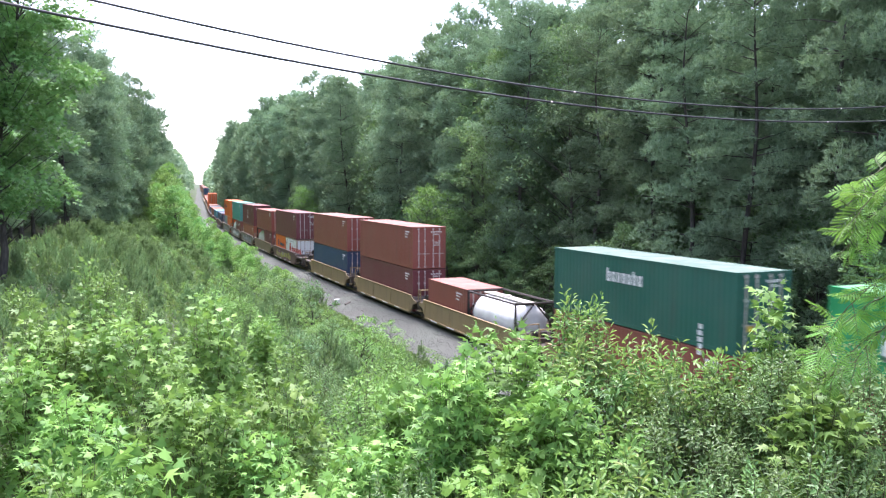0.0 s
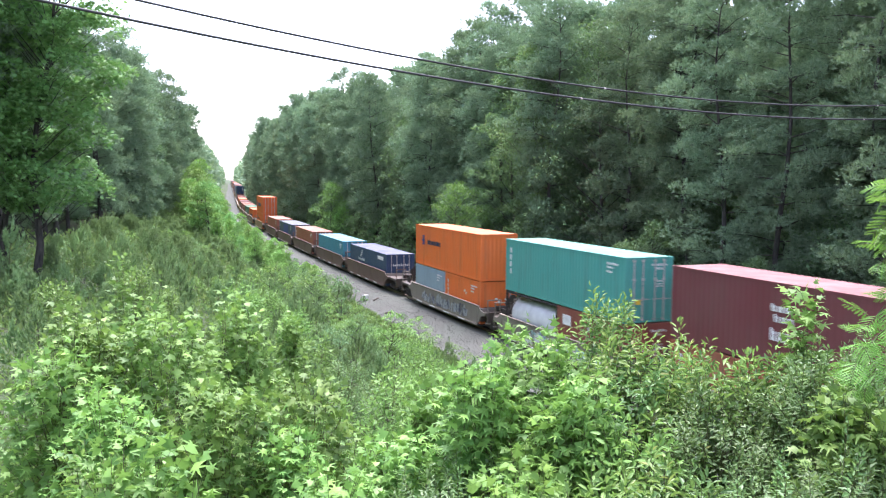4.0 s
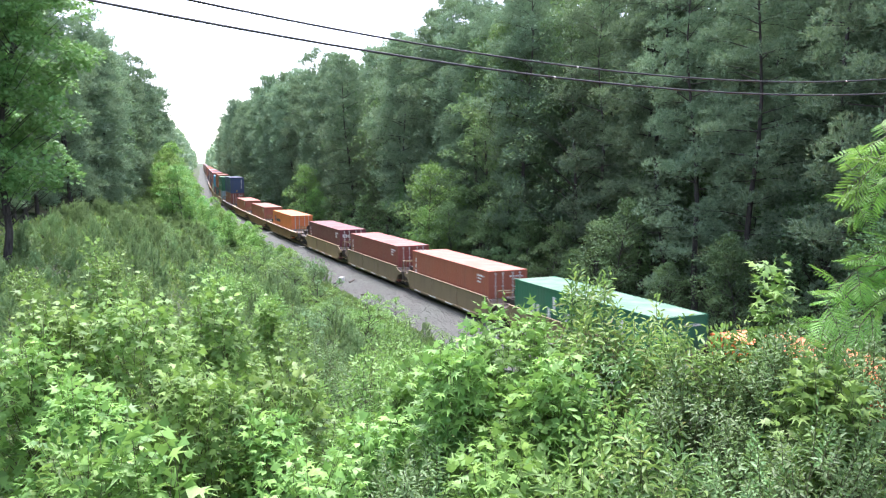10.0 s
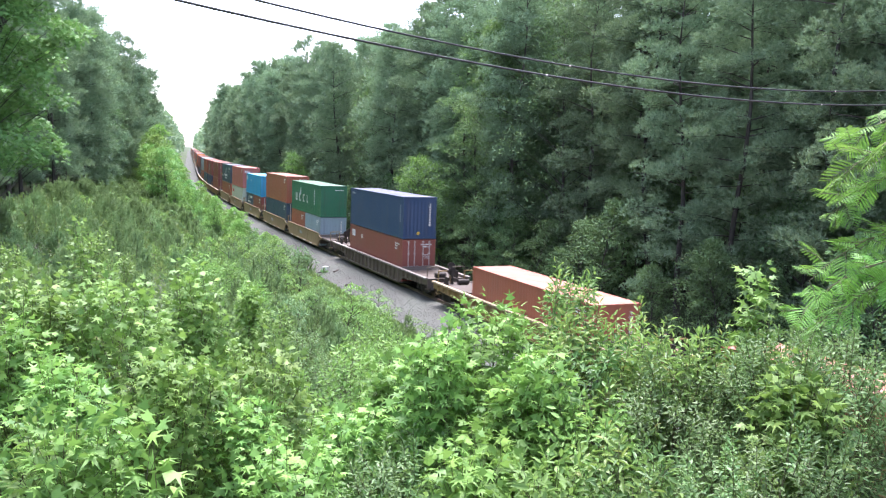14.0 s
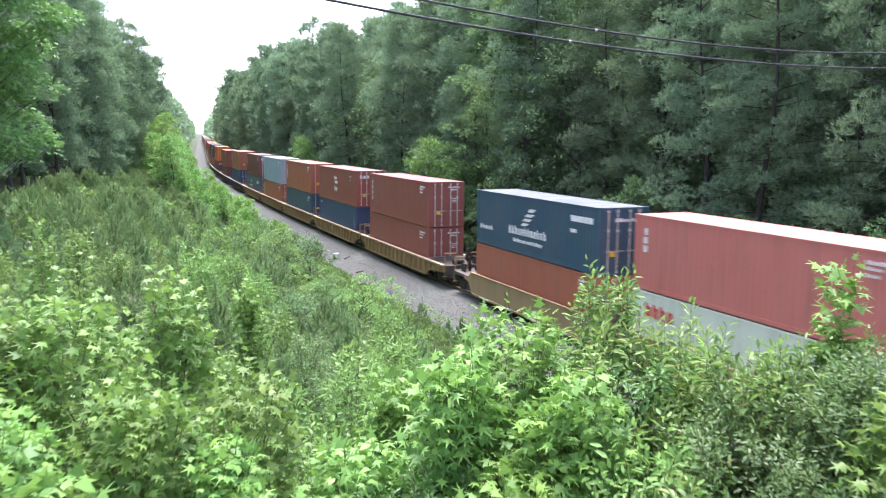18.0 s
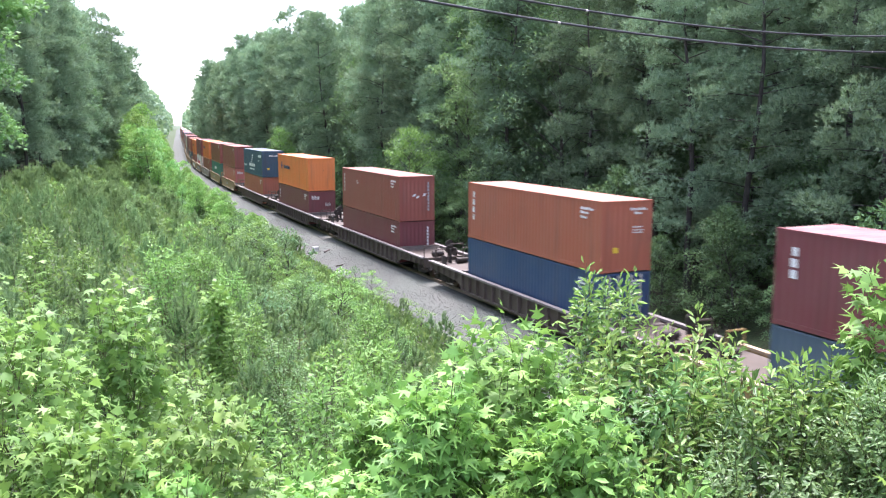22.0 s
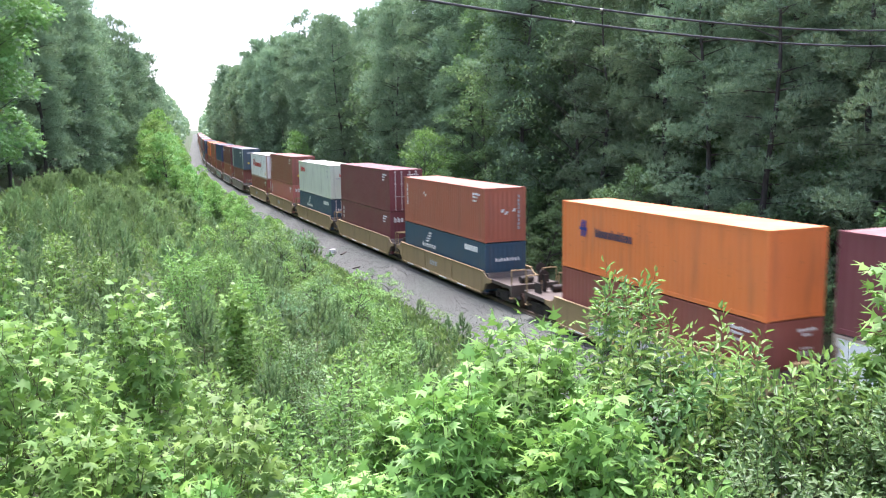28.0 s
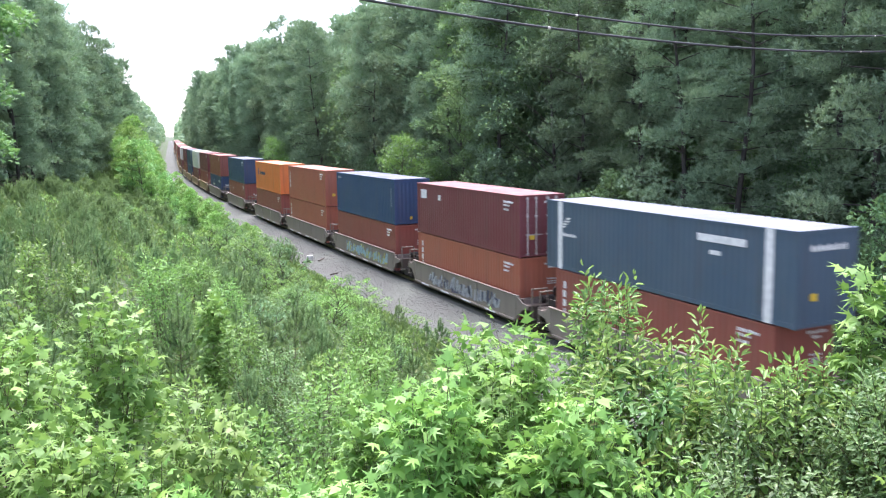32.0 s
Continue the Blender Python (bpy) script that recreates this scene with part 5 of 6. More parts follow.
def build_woods():
    rng = np.random.default_rng(11)
    near = [pine(s, 23 + s % 3, 3.3, lo, 60, 7, 46, 9, 0.23) for s, lo in ((1, 0.06), (2, 0.12), (3, 0.07), (4, 0.16))]
    far = [pine(s, 23 + s % 3, 3.3, lo, 56, 4, 20, 7, 0.42) for s, lo in ((5, 0.06), (6, 0.1), (7, 0.14))]
    remote = [pine(s, 23 + s % 3, 3.3, 0.06, 46, 3, 9, 6, 0.8) for s in (8, 9)]
    bare = [pine(s, 22, 2.9, 0.42, 44, 6.5, 44, 9, 0.23) for s in (10, 12)]
    label = "broad-leaved tree with light green foliage among the pines"
    oaks = [broad(s, "broadleaf_tree", label, 19 + s % 4, 3.6, 0.1, 95, 8000, 0.29, BROAD) for s in (21, 22)]
    oaks_far = [broad(s, "broadleaf_tree", label, 19 + s % 4, 3.6, 0.12, 60, 2500, 0.52, BROAD) for s in (23, 24)]
    poplar = [broad(25, "broadleaf_tree", label, 21, 2.9, 0.12, 110, 12000, 0.27, POPLAR, LANCE, 0.02)]
    fresh = [broad(27, "broadleaf_tree", "sweetgum tree with fresh green leaves at the edge of the woods", 20, 2.5, 0.17, 120, 20000, 0.27, FRESH, STAR, 0.022)]
    lush = [broad(26, "light_green_bush", "light yellow-green leafy bush in front of the dark pines", 8.6, 2.4, 0.06, 60, 6500, 0.22, LIME)]
    low_near = [broad(s, "understory_bush", "dense dark green bush at the edge of the woods", 7.0, 2.0, 0.04, 50, 5200, 0.2, BROAD) for s in (31, 32, 35)]
    low_far = [broad(s, "understory_bush", "dense dark green bush at the edge of the woods", 7.0, 2.0, 0.04, 36, 1000, 0.44, BROAD) for s in (33, 34)]
    # far side of the track
    for row, (off, step, size) in enumerate(((11.5, 4.0, 1.0), (16.5, 4.8, 1.06), (23.0, 6.5, 1.1))):
        y = -14.0 + row * 2
        while y < (340, 320, 150)[row]:
            x = float(track_x(y)) + off - 4.5 * float(smooth(110, 200, y)) + rng.normal(0, 0.9)
            d = math.hypot(x, y)
            leafy = rng.random() < (0.1 if row == 0 else 0.1)
            kinds = (oaks if leafy else near) if d < 80 - 18 * row and row < 2 else (oaks_far if leafy else far) if d < 150 and row < 2 else remote
            put(kinds, rng, x, y, size * (0.93 if leafy else 1.0), vary=0.07)
            y += step * rng.uniform(0.75, 1.25) * (1 if d < 140 else 1.2)
    for y, off, kind, size in ((60.0, 9.8, poplar, 1.02), (66.0, 10.5, poplar, 0.95), (68.5, 6.4, lush, 1.08), (72.0, 7.2, lush, 0.62), (66.5, 6.2, lush, 0.58), (121.0, 6.2, lush, 1.15), (118.0, 7.2, lush, 0.65)):
        put(kind, rng, float(track_x(y)) + off, y, size)
    y = -8.0
    while y < 240:
        x = float(track_x(y)) + 8.2 - 2.5 * float(smooth(110, 200, y)) + rng.normal(0, 0.5)
        put(low_near if math.hypot(x, y) < 75 else low_far, rng, x, y, rng.uniform(0.4, 1.0), tilt=6)
        y += rng.uniform(2.0, 3.4) * (1 if y < 90 else 1.5)
    y = 8.0
    while y < 75:
        put(low_near, rng, float(track_x(y)) + 13.5 + rng.normal(0, 0.8), y, rng.uniform(0.8, 1.3))
        y += rng.uniform(2.2, 3.4)
    # near side, beyond the young growth
    for row, (off, step, size) in enumerate(((-0.5, 4.8, 0.98), (-6.0, 5.2, 1.04), (-13.0, 6.5, 1.1))):
        y = 34.0 + 2 * row
        while y < (340, 300, 130)[row]:
            x = wood_left(y) + off + rng.normal(0, 0.8)
            d = math.hypot(x, y)
            leafy = rng.random() < (0.12 if row == 0 else 0.1)
            kinds = (oaks if leafy else near) if d < 80 - 18 * row and row < 2 else (oaks_far if leafy else far) if d < 150 and row < 2 else remote
            kinds = bare if y < 54 and row == 0 else kinds
            put(kinds, rng, x, y, size * (0.95 if leafy else 1.0) * (1 - 0.042 * (float(ground_z(x, y)) - 0.4)), vary=0.07)
            y += step * rng.uniform(0.75, 1.25) * (1 if d < 140 else 1.2) * (0.5 if y < 54 and row == 0 else 1)
    for x, y, size in ((-4.3, 39.5, 0.95), (-5.6, 40.6, 0.9), (-8.5, 42.0, 0.95)):
        put(fresh, rng, x, y, size)
    y = 38.0
    while y < 96:
        for back in (5.0, 9.5):
            put(low_far, rng, wood_left(y) - back + rng.normal(0, 0.7), y, rng.uniform(0.45, 0.75))
        y += rng.uniform(2.2, 3.4)
    edge = [broad(s, "edge_sapling", "bright green sapling at the edge of the woods", 8.0, 1.7, 0.04, 44, 3000, 0.27, FRESH if s == 42 else BRIGHT, OVAL, 0.03) for s in (41, 42, 43)]
    for off, first, last, size, low in ((12.6, 96.0, 320.0, 1.15, 0.6), (9.8, 84.0, 320.0, 0.75, 0.7), (7.4, 66.0, 320.0, 0.42, 0.8), (10.8, 60.0, 98.0, 0.52, 1.0), (8.4, 67.0, 92.0, 0.36, 1.0)):
        y = first
        while y < last:
            put(edge, rng, float(track_x(y)) - off + rng.normal(0, 0.7), y, rng.uniform(0.72, 1.12) * size * (low + (1 - low) * float(smooth(84, 130, y))))
            y += rng.uniform(1.8, 3.6) * (1 if y < 160 else 1.5)
    remove(near + far + remote + bare + fresh + lush + oaks + oaks_far + poplar + low_near + low_far + edge)


build_woods()


def build_screen():
    """The deep woods behind the first rows: a dark mass of foliage."""
    rng = np.random.default_rng(5)
    for name, line, step in (("deep_woods", lambda y: track_x(y) + 33, 1), ("deep_woods", lambda y: np.where(y < 200, -12.5 + 0.125 * y, track_x(y) - 15.5) - 22, -1)):
        n = 60000
        y = -40 + 520 * rng.random(n) ** 2.0
        p = np.stack([line(y) + step * rng.uniform(0, 12, n), y, 0.5 + 22.5 * rng.random(n)], -1)
        v, f = scatter((LANCE[0] * (1.6, 1, 1), LANCE[1]), p, rng.normal(0, 1, (n, 3)), rng.normal(0, 1, (n, 3)), rng.uniform(1.4, 3.2, n))
        tagged(new(name, mesh_arrays(name, v, f, [PINE])), "dark foliage deep inside the woods", "woods", kind="stuff")


    for side, gap in ((1, 7.5), (-1, 13.5)):
        ps, sz = [], []
        for row in range(3):
            y = 335.0
            while y < 1500:
                x = float(track_x(y)) + side * (gap + 6 * row + rng.uniform(0, 2.5))
                h = rng.uniform(19, 25)
                n = int(70 - 45 * smooth(335, 900, y))
                f = rng.random(n)
                a = rng.random(n) * 6.3
                r = 3.6 * (0.3 + 0.8 * (1 - f) ** 0.7) * np.sqrt(rng.random(n))
                ps.append(np.stack([x + r * np.cos(a), y + r * np.sin(a), 1 + (h - 1) * f], -1))
                sz.append(rng.uniform(1.3, 2.3, n) * (1 + y / 900))
                y += rng.uniform(4, 7) * (1 + y / 900)
        p, z = np.concatenate(ps), np.concatenate(sz)
        n = len(p)
        v, f = scatter((LANCE[0] * (1.6, 1, 1), LANCE[1]), p, rng.normal(0, 1, (n, 3)), rng.normal(0, 1, (n, 3)), z)
        tagged(new("far_woods", mesh_arrays("far_woods", v, f, [PINE])), "distant woods along the far stretch of the track", "woods", kind="stuff")


build_screen()


def build_field():
    rng = np.random.default_rng(17)
    saps = [young_pine(s, hh) for s, hh in ((51, 3.0), (52, 3.6), (53, 2.6))]
    bush = [broad(s, "field_bush", "light green bush in the young growth beside the track", 2.4, 1.1, 0.06, 28, 1150, 0.135, (POPLAR, BROAD, BRIGHT, GUM)[s % 4], LANCE) for s in (61, 62, 63, 64)]
    count, remote = 0, []
    small = [young_pine_arrays(54, 3.0, 2, 0.42)[1], young_pine_arrays(55, 3.3, 2, 0.42)[1]]

    def stand(kinds, x, y, size):
        """One plant of the young growth, low before the open shoulder; the saplings far up the line are gathered."""
        if 46 < y < 64 and abs(x - 0.274 * y) < 1.3:
            size *= 0.4
        if kinds is saps and y > 56:
            v, f = small[len(remote) % 2]
            a = rng.uniform(0, 6.28)
            turn = np.array([[math.cos(a), -math.sin(a), 0], [math.sin(a), math.cos(a), 0], [0, 0, 1]])
            remote.append(((v * size) @ turn.T + (x, y, float(ground_z(x, y)) - 0.05), f))
        else:
            put(kinds, rng, x, y, size)

    while count < 560:
        y = 18 + 140 * rng.random() ** 1.5
        x0, x1 = wood_left(y) + 1.5, float(track_x(y)) - 6.3
        x = x0 + (x1 - x0) * rng.random()
        if x / y < -0.16:
            continue
        near_track = x1 - x
        far_in = min(1, near_track / 11)
        stand(saps if rng.random() < (0.42 if near_track < 6 else 0.88 if y < 60 else 0.75) else bush, x, y, rng.uniform(0.7, 1.2) * (0.42 + 0.4 * min(1, near_track / 5) - 0.12 * far_in))
        count += 1
    for _ in range(44):
        y = 36 + 70 * rng.random()
        stand(bush, float(track_x(y)) - rng.uniform(6.8, 13.5) + 0.03 * (y - 60), y, rng.uniform(0.75, 1.35))
    y = 20.0
    while y < 170:
        x = float(track_x(y)) - 5.1 + rng.normal(0, 0.35)
        stand(saps if rng.random() < 0.55 else bush, x, y, rng.uniform(0.42, 0.78))
        y += rng.uniform(0.9, 1.9) * (1 + y / 120)
    remove(saps + bush)
    ob = new("far_saplings", joined("far_saplings", [(r, 0) for r in remote], [YOUNG_PINE]))
    tagged(ob, "young pines growing thickly on the far slope", "saplings", kind="stuff")
    n = 110000
    y = 9 + 150 * rng.random(n) ** 2.0
    lo, hi = np.where(y < 200, -12.5 + 0.125 * y, 0), track_x(y) - 4.7
    lo = np.maximum(lo, -0.2 * y - 3)
    x = lo + (hi - lo) * rng.random(n)
    lump = np.sin(x * 1.1 + 2 * np.sin(y * 0.4)) * np.sin(y * 0.8 + x * 0.3)
    p = np.stack([x, y, ground_z(x, y) + (0.1 + (0.85 + 0.55 * lump) * rng.random(n)) * np.clip((hi - x) / 4, 0.25, 1)], -1)
    ax = unit(rng.normal(0, 0.7, (n, 3)) + np.array([0, 0, 0.9]))
    m = 26000
    ye = 15 + 125 * rng.random(m) ** 1.4
    a = 4.35 + 3.0 * rng.random(m) ** 1.3
    xe = track_x(ye) - a
    tall = np.clip((a - 4.2) / 1.4, 0.12, 1) * (0.75 + 0.45 * np.sin(ye * 1.3 + 2 * np.sin(ye * 0.31)))
    p = np.concatenate([p, np.stack([xe, ye, ground_z(xe, ye) + 0.05 + 0.9 * tall * rng.random(m)], -1)])
    ax = np.concatenate([ax, unit(rng.normal(0, 0.55, (m, 3)) + np.array([0, 0, 1.0]))])
    y, n = np.concatenate([y, ye]), n + m
    v, f = scatter(LANCE, p, ax, rng.normal(0, 1, (n, 3)), rng.uniform(0.12, 0.3, n) * (0.6 + y / 80))
    tagged(new("weeds", mesh_arrays("weeds", v, f, [GRASS])), "tangled green weeds and grass beside the track", "weeds", kind="stuff")


build_field()


# ---------- shrubs on the bank below the bridge ----------
def bank_shrub(kind, x, y, top, spread, seed):
    g = float(ground_z(x, y)) - 0.1
    h = max(1.2, top - g + (0.15 if kind == "gum" and spread > 0.7 else 0.0))
    area = 5.0 * spread * h + 2 * spread * spread
    if kind == "gum":
        ob = shrub(seed, "sweetgum_shrub", "sweetgum shrub with glossy star-shaped green leaves", h, spread, int(area * (9 if x < 2.5 else 10)), 9, 0.195 if x < 2.5 else 0.225, STAR, GUM, 0.42, droop=0.55, open_low=0.12, cone=0.5 if spread > 0.7 else 0.0)
    elif kind == "shoots":
        ob = shrub(seed, "sweetgum_sapling", "slender sweetgum sapling with yellow-green young leaves", h, spread, int(area * 6), 8, 0.17, STAR, SPROUT, 0.5, 0.4, BRIGHT, open_low=0.2, cone=0.7)
    elif kind == "big":
        ob = shrub(seed, "sweetgum_shrub", "sweetgum sapling with large pale star-shaped leaves", h, spread, int(area * 4), 7, 0.27, STAR, GUM, 0.36)
    elif kind == "cherry":
        ob = shrub(seed, "cherry_shrub", "leafy shrub with narrow leaves and pale upright shoots", h, spread, int(area * 13), 13, 0.145, NARROW, CHERRY, 0.36, 0.3, SPROUT, open_low=0.12)
    elif kind == "bright":
        ob = shrub(seed, "light_green_shrub", "light green shrub with small leaves", h, spread, int(area * 10), 12, 0.14, OVAL, BRIGHT, 0.4, open_low=0.12)
    else:
        ob = shrub(seed, "evergreen_shrub", "dense shrub with small glossy dark green leaves", h, spread, int(area * 13), 24, 0.078, OVAL, OAK, 0.4, 0.08, CHERRY, open_low=0.12)
    ob.matrix_basis = pose(x, y, g, 0, 0, seed * 37 % 360)
    ob.location = (x, y, g)
    return ob


SHRUBS = [
    ("gum", -1.15, 10.94, 7.37, 1.02),
    ("gum", -0.16, 10.50, 7.27, 1.33),
    ("gum", 0.99, 11.46, 7.23, 0.92),
    ("gum", 1.68, 9.35, 6.81, 0.64),
    ("gum", 0.47, 8.99, 6.70, 1.06),
    ("gum", -0.80, 8.56, 6.79, 0.87),
    ("gum", 4.63, 8.86, 7.02, 1.3),
    ("gum", 3.56, 8.27, 6.88, 0.84),
    ("gum", 4.59, 7.51, 6.69, 0.89),
    ("bright", 4.07, 13.40, 5.67, 0.81),
    ("gum", 3.66, 10.37, 6.01, 0.74),
    ("big", -0.33, 6.99, 6.89, 0.32),
    ("big", 0.02, 6.80, 6.63, 0.26),
    ("cherry", 6.06, 9.18, 7.52, 0.64),
    ("cherry", 6.57, 8.19, 6.85, 0.73),
    ("cherry", 5.84, 8.12, 6.88, 1.00),
    ("cherry", 6.35, 7.07, 6.95, 0.81),
    ("oak", 6.75, 6.69, 6.88, 0.95),
    ("oak", 6.85, 5.84, 7.34, 0.90),
    ("oak", 5.87, 6.42, 6.67, 1.01),
    ("bright", 4.89, 6.71, 6.43, 0.90),
    ("gum", 6.49, 5.17, 6.94, 0.77),
    ("gum", 7.35, 6.78, 7.82, 0.34),
    ("cherry", 6.98, 6.59, 7.08, 0.70),
    ("oak", 6.85, 5.83, 7.16, 0.83),
    ("cherry", 6.83, 7.03, 6.78, 0.53),
    ("oak", 7.61, 5.69, 7.24, 0.88),
    ("bright", 2.63, 10.68, 5.52, 0.93),
    ("gum", 2.60, 8.62, 5.85, 0.91),
    ("gum", 1.19, 8.52, 6.16, 0.73),
    ("oak", 3.28, 7.95, 5.88, 0.73),
    ("gum", 3.96, 7.29, 6.11, 0.70),
    ("bright", -0.90, 7.45, 6.54, 0.52),
    ("oak", 6.04, 5.54, 6.32, 0.89),
    ("bright", 2.66, 12.73, 5.47, 0.60),
    ("bright", 3.92, 19.61, 5.28, 0.69),
    ("bright", 2.23, 14.83, 5.40, 0.58),
    ("bright", 5.66, 16.03, 5.28, 0.79),
    ("oak", 3.93, 14.48, 5.20, 0.69),
    ("gum", -1.46, 9.89, 7.07, 0.93),
    ("gum", -0.72, 6.96, 6.69, 0.53),
    ("gum", 1.47, 7.15, 6.20, 0.68),
    ("oak", 2.25, 6.73, 6.10, 0.60),
    ("gum", 3.15, 6.47, 6.12, 0.61),
    ("bright", 3.80, 5.88, 6.21, 0.65),
    ("cherry", 4.59, 5.41, 6.29, 0.66),
    ("oak", 5.22, 4.96, 6.33, 0.67),
    ("oak", 5.58, 4.40, 6.55, 0.66),
    ("oak", 6.28, 4.63, 6.61, 0.60),
    ("bright", -0.27, 24.00, 6.77, 0.56),
    ("bright", 5.27, 29.53, 4.44, 0.81),
    ("bright", 10.52, 38.59, 2.01, 0.80),
    ("bright", 8.48, 24.58, 4.00, 0.80),
    ("bright", 0.76, 29.99, 5.29, 0.60),
    ("bright", 5.22, 35.62, 4.32, 1.11),
    ("bright", -2.63, 25.87, 6.18, 0.80),
    ("oak", 4.44, 18.47, 4.87, 0.73),
    ("oak", 7.20, 5.20, 7.20, 0.80),
    ("oak", 8.00, 6.20, 7.30, 0.80),
    ("oak", 7.60, 4.60, 7.00, 0.70),
    ("shoots", -0.62, 14.60, 7.75, 0.42),
    ("shoots", -0.10, 15.40, 7.05, 0.36),
    ("bright", 2.60, 23.40, 6.20, 0.80),
    ("gum", 3.40, 20.30, 5.70, 0.45),
]


def build_bank():
    for i, row in enumerate(SHRUBS):
        ob = bank_shrub(*row, 100 + i)
        if row[0] in ("gum", "cherry", "big", "shoots"):
            x, y, z = ob.location
            turn = (100 + i) * 37 % 360
            SWAY.append((ob, [(t, pose(x, y, z, 0.5 * math.sin(1.7 * t + i), 0.6 * math.sin(2.1 * t + 2 * i), turn)) for t in np.arange(0, 32.01, 0.5)]))


build_bank()


def pinna_template():
    """One side-feather of a leaf: a narrow blade cut into fine leaflets along both edges."""
    v, f = [(0, 0, 0), (0, 1, -0.16)], []
    n = 7
    for side in (-1, 1):
        for k in range(n):
            y0, y1 = (k + 0.1) / n, (k + 1.0) / n
            w = 0.085 * math.sin(math.pi * (0.16 + 0.7 * k / n)) + 0.01
            b = len(v)
            v += [(0, y0, -0.16 * y0 * y0), (side * w, y0 + 0.11, -0.16 * y0 * y0 + 0.012), (side * 0.5 * w, y1 + 0.05, -0.16 * y1 * y1 + 0.01), (0, y1, -0.16 * y1 * y1)]
            f += [(b, b + 1, b + 2), (b, b + 2, b + 3)] if side < 0 else [(b, b + 2, b + 1), (b, b + 3, b + 2)]
    return np.array(v, float), np.array(f)


PINNA = pinna_template()


def frond(rng, length):
    """A twice-feathered leaf lying along y: pairs of side-feathers. Places, axes and sizes."""
    pos, axis, size = [], [], []
    for k in range(8):
        s = 0.2 + 0.8 * k / 7
        for side in (-1, 1):
            pos.append((0, length * s, -0.28 * length * s * s))
            axis.append(unit(np.array([side * 0.95, 0.5 + 0.5 * s, -0.2 + rng.normal(0, 0.08)])))
            size.append(length * (0.46 * math.sin(math.pi * (0.24 + 0.6 * s)) + 0.05))
    return np.array(pos), np.array(axis), np.array(size)


def silk_branch(seed, reach, fronds):
    """A bough of a silk tree: a drooping twig with feathery leaves set along it, from the origin along -x."""
    rng = np.random.default_rng(seed)
    tw = [np.array([-reach * s, 0.25 * reach * math.sin(2.2 * s), 0.35 * reach * math.sin(2.4 * s) - 0.3 * reach * s * s]) for s in np.linspace(0, 1, 9)]
    segs = [(a, b, 0.014 - 0.0013 * i, 0.013 - 0.0013 * i) for i, (a, b) in enumerate(zip(tw, tw[1:]))]
    ps, axs, ns, sz = [], [], [], []
    for k in range(fronds):
        s = 0.25 + 0.75 * k / max(1, fronds - 1)
        at = np.array([np.interp(s, np.linspace(0, 1, 9), [p[i] for p in tw]) for i in range(3)])
        length = rng.uniform(0.2, 0.33)
        p, a, z = frond(rng, length)
        m = np.array((Matrix.Rotation((1 if k % 2 else -1) * rng.uniform(0.2, 1.7) + 1.57, 3, "Z") @ Matrix.Rotation(rng.uniform(-1.0, 0.7), 3, "X") @ Matrix.Rotation(rng.normal(0, 0.5), 3, "Y")))
        ps.append(p @ m.T + at)
        axs.append(a @ m.T)
        ns.append(np.tile(m @ np.array([0.1, 0, 1.0]), (len(p), 1)))
        sz.append(z)
        tip = m @ np.array([0, length, -0.28 * length])
        segs.append((at, at + m @ np.array([0, length * 0.5, -0.07 * length]), 0.005, 0.003))
        segs.append((at + m @ np.array([0, length * 0.5, -0.07 * length]), at + tip, 0.003, 0.002))
    wood = bars("bough", segs, TWIG, 4)
    leaf = mesh_arrays("feathery_leaves", *scatter(PINNA, np.concatenate(ps), np.concatenate(axs), np.concatenate(ns), np.concatenate(sz)), [SILK])
    return wood, leaf


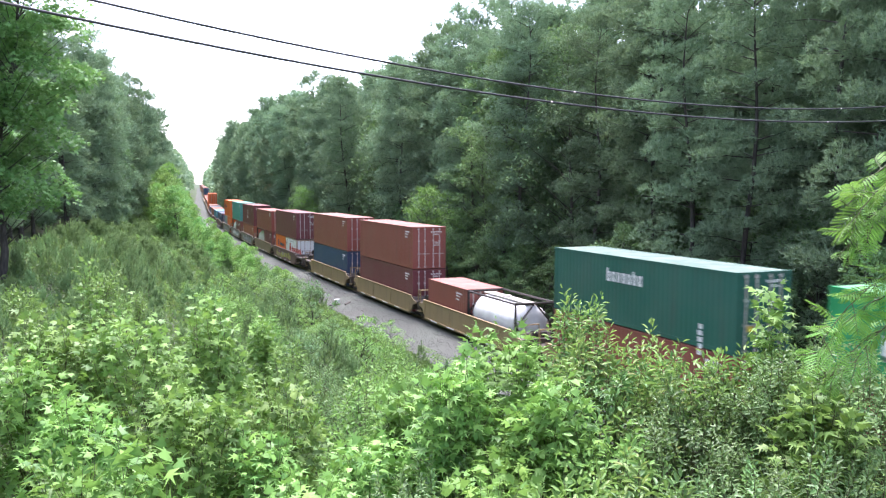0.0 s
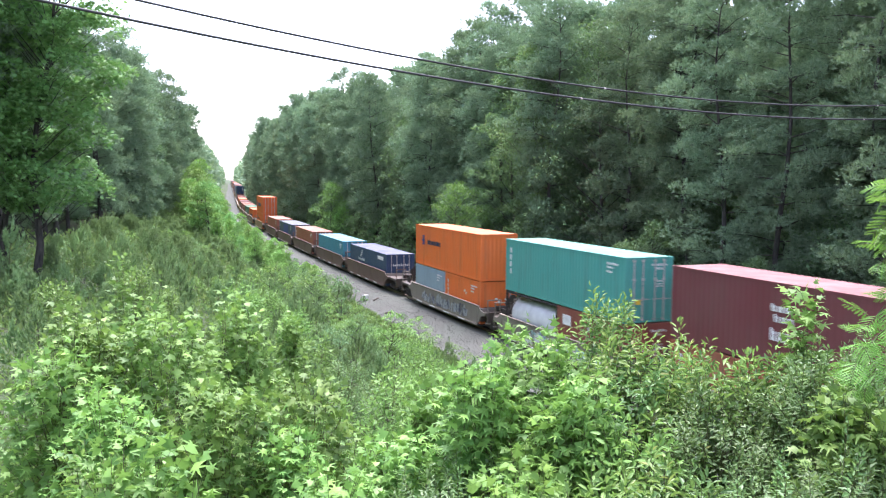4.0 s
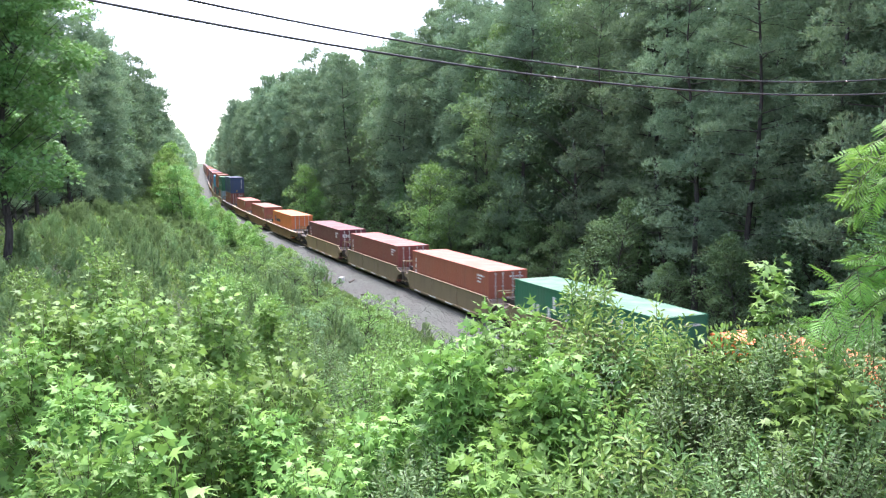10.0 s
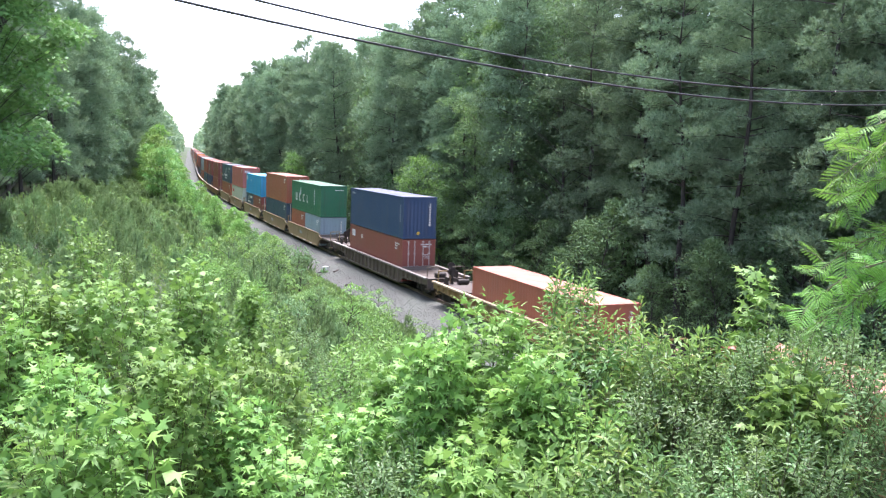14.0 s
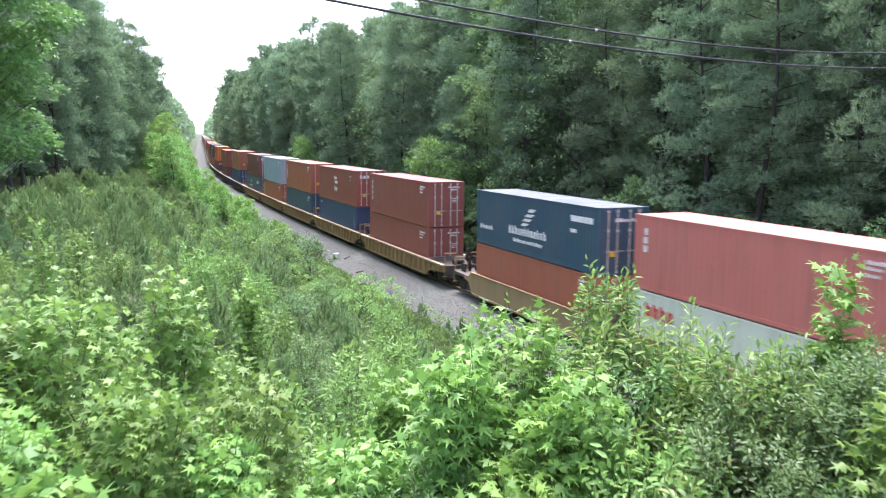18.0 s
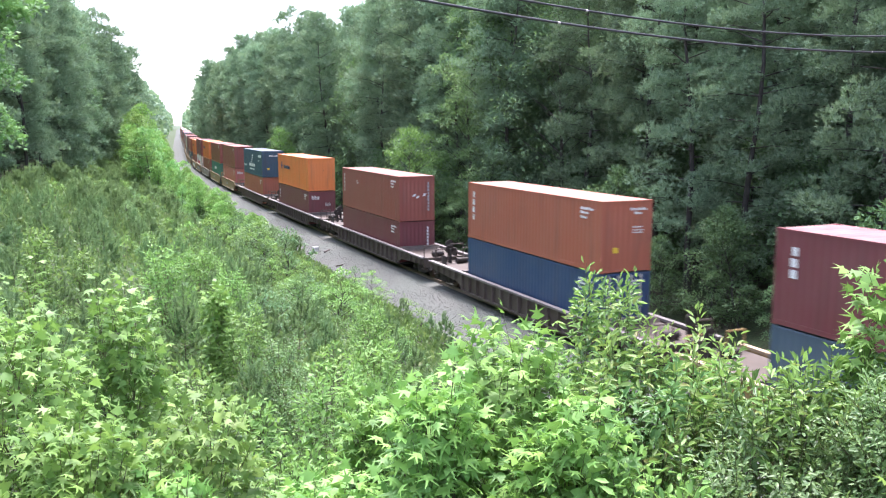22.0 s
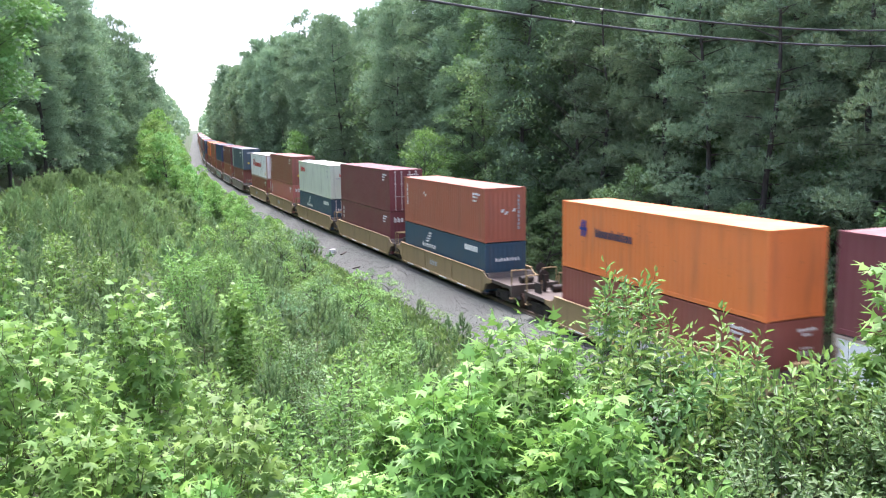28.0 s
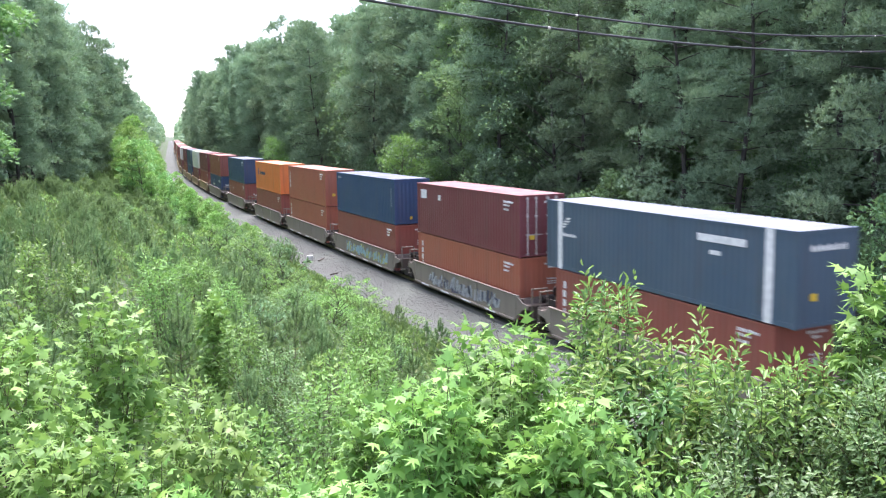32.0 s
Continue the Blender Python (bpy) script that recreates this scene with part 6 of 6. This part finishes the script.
def build_silk_tree():
    root = tagged(new("silk_tree"), "silk tree with feathery bright green leaves leaning over the bank", "tree")
    x, y = 7.6, 3.2
    g = float(ground_z(x, y)) - 0.1
    root.matrix_basis = pose(x, y, g)
    top = 9.9 - g
    part("trunk", bars("trunk", [((0, 0, 0), (-0.15, 0.1, top * 0.5), 0.07, 0.055), ((-0.15, 0.1, top * 0.5), (-0.1, 0.2, top), 0.055, 0.03)], BARK, 8), root)
    for i, (dx, dy, z, turn, reach, n) in enumerate(SILK_ROWS):
        wood, leaf = silk_branch(70 + i, reach, n)
        b = part("bough", wood, root)
        part("feathery_leaves", leaf, b)
        home = (dx, dy, z - g, turn)
        SWAY.append((b, [(t, pose(home[0], home[1], home[2], 0, 2.2 * math.sin(t * 1.9 + i) + swing(t), home[3] + 2.5 * math.sin(t * 1.3 + 2 * i))) for t in np.arange(0, 32.01, 0.5)]))


def swing(t):
    """The slow lean of the boughs in the wind, in degrees."""
    return float(np.interp(t, [0, 6, 9, 13, 16.5, 19, 23, 28, 32], [-3, -5, -3, 6, 6, -4, -3, -2, 2]))


SILK_ROWS = [(-0.1, 0.1, 9.15, -31, 1.85, 30), (-0.1, 0.1, 8.95, -25, 1.85, 30), (-0.1, 0.1, 8.65, -33, 1.85, 30), (-0.12, 0.15, 7.7, -30, 2.0, 33), (-0.1, 0.1, 7.45, -35, 2.0, 30), (-0.12, 0.12, 7.95, -26, 2.01, 30), (-0.1, 0.12, 8.95, -38, 1.65, 27), (-0.1, 0.12, 7.6, -24, 1.8, 27)]
build_silk_tree()


def travelled(t):
    """Metres that the train has gone since the start."""
    u = t / 32
    slack = float(np.interp(t, [0, 8, 12, 16, 18, 20, 24, 32], [1.1, 1.1, 0.9, 0.6, -0.2, -1.0, -1.4, -1.4]))
    return 32 * (26.464 * u - 1.603 * u ** 2 + 2.154 * u ** 3 - 1.014 * u ** 4) - slack


def on_track(y, z):
    slope = min(180.0, max(0.0, y - 61.2)) / 1591.6
    return pose(float(track_x(y)), y, z, 0, 0, -math.degrees(math.atan(slope)))


def motions():
    for ob, mid, z in MOVERS:
        walk(ob, [(float(k), on_track(mid - travelled(k), z)) for k in range(33)])
    for ob, rows in SWAY:
        walk(ob, rows)


motions()
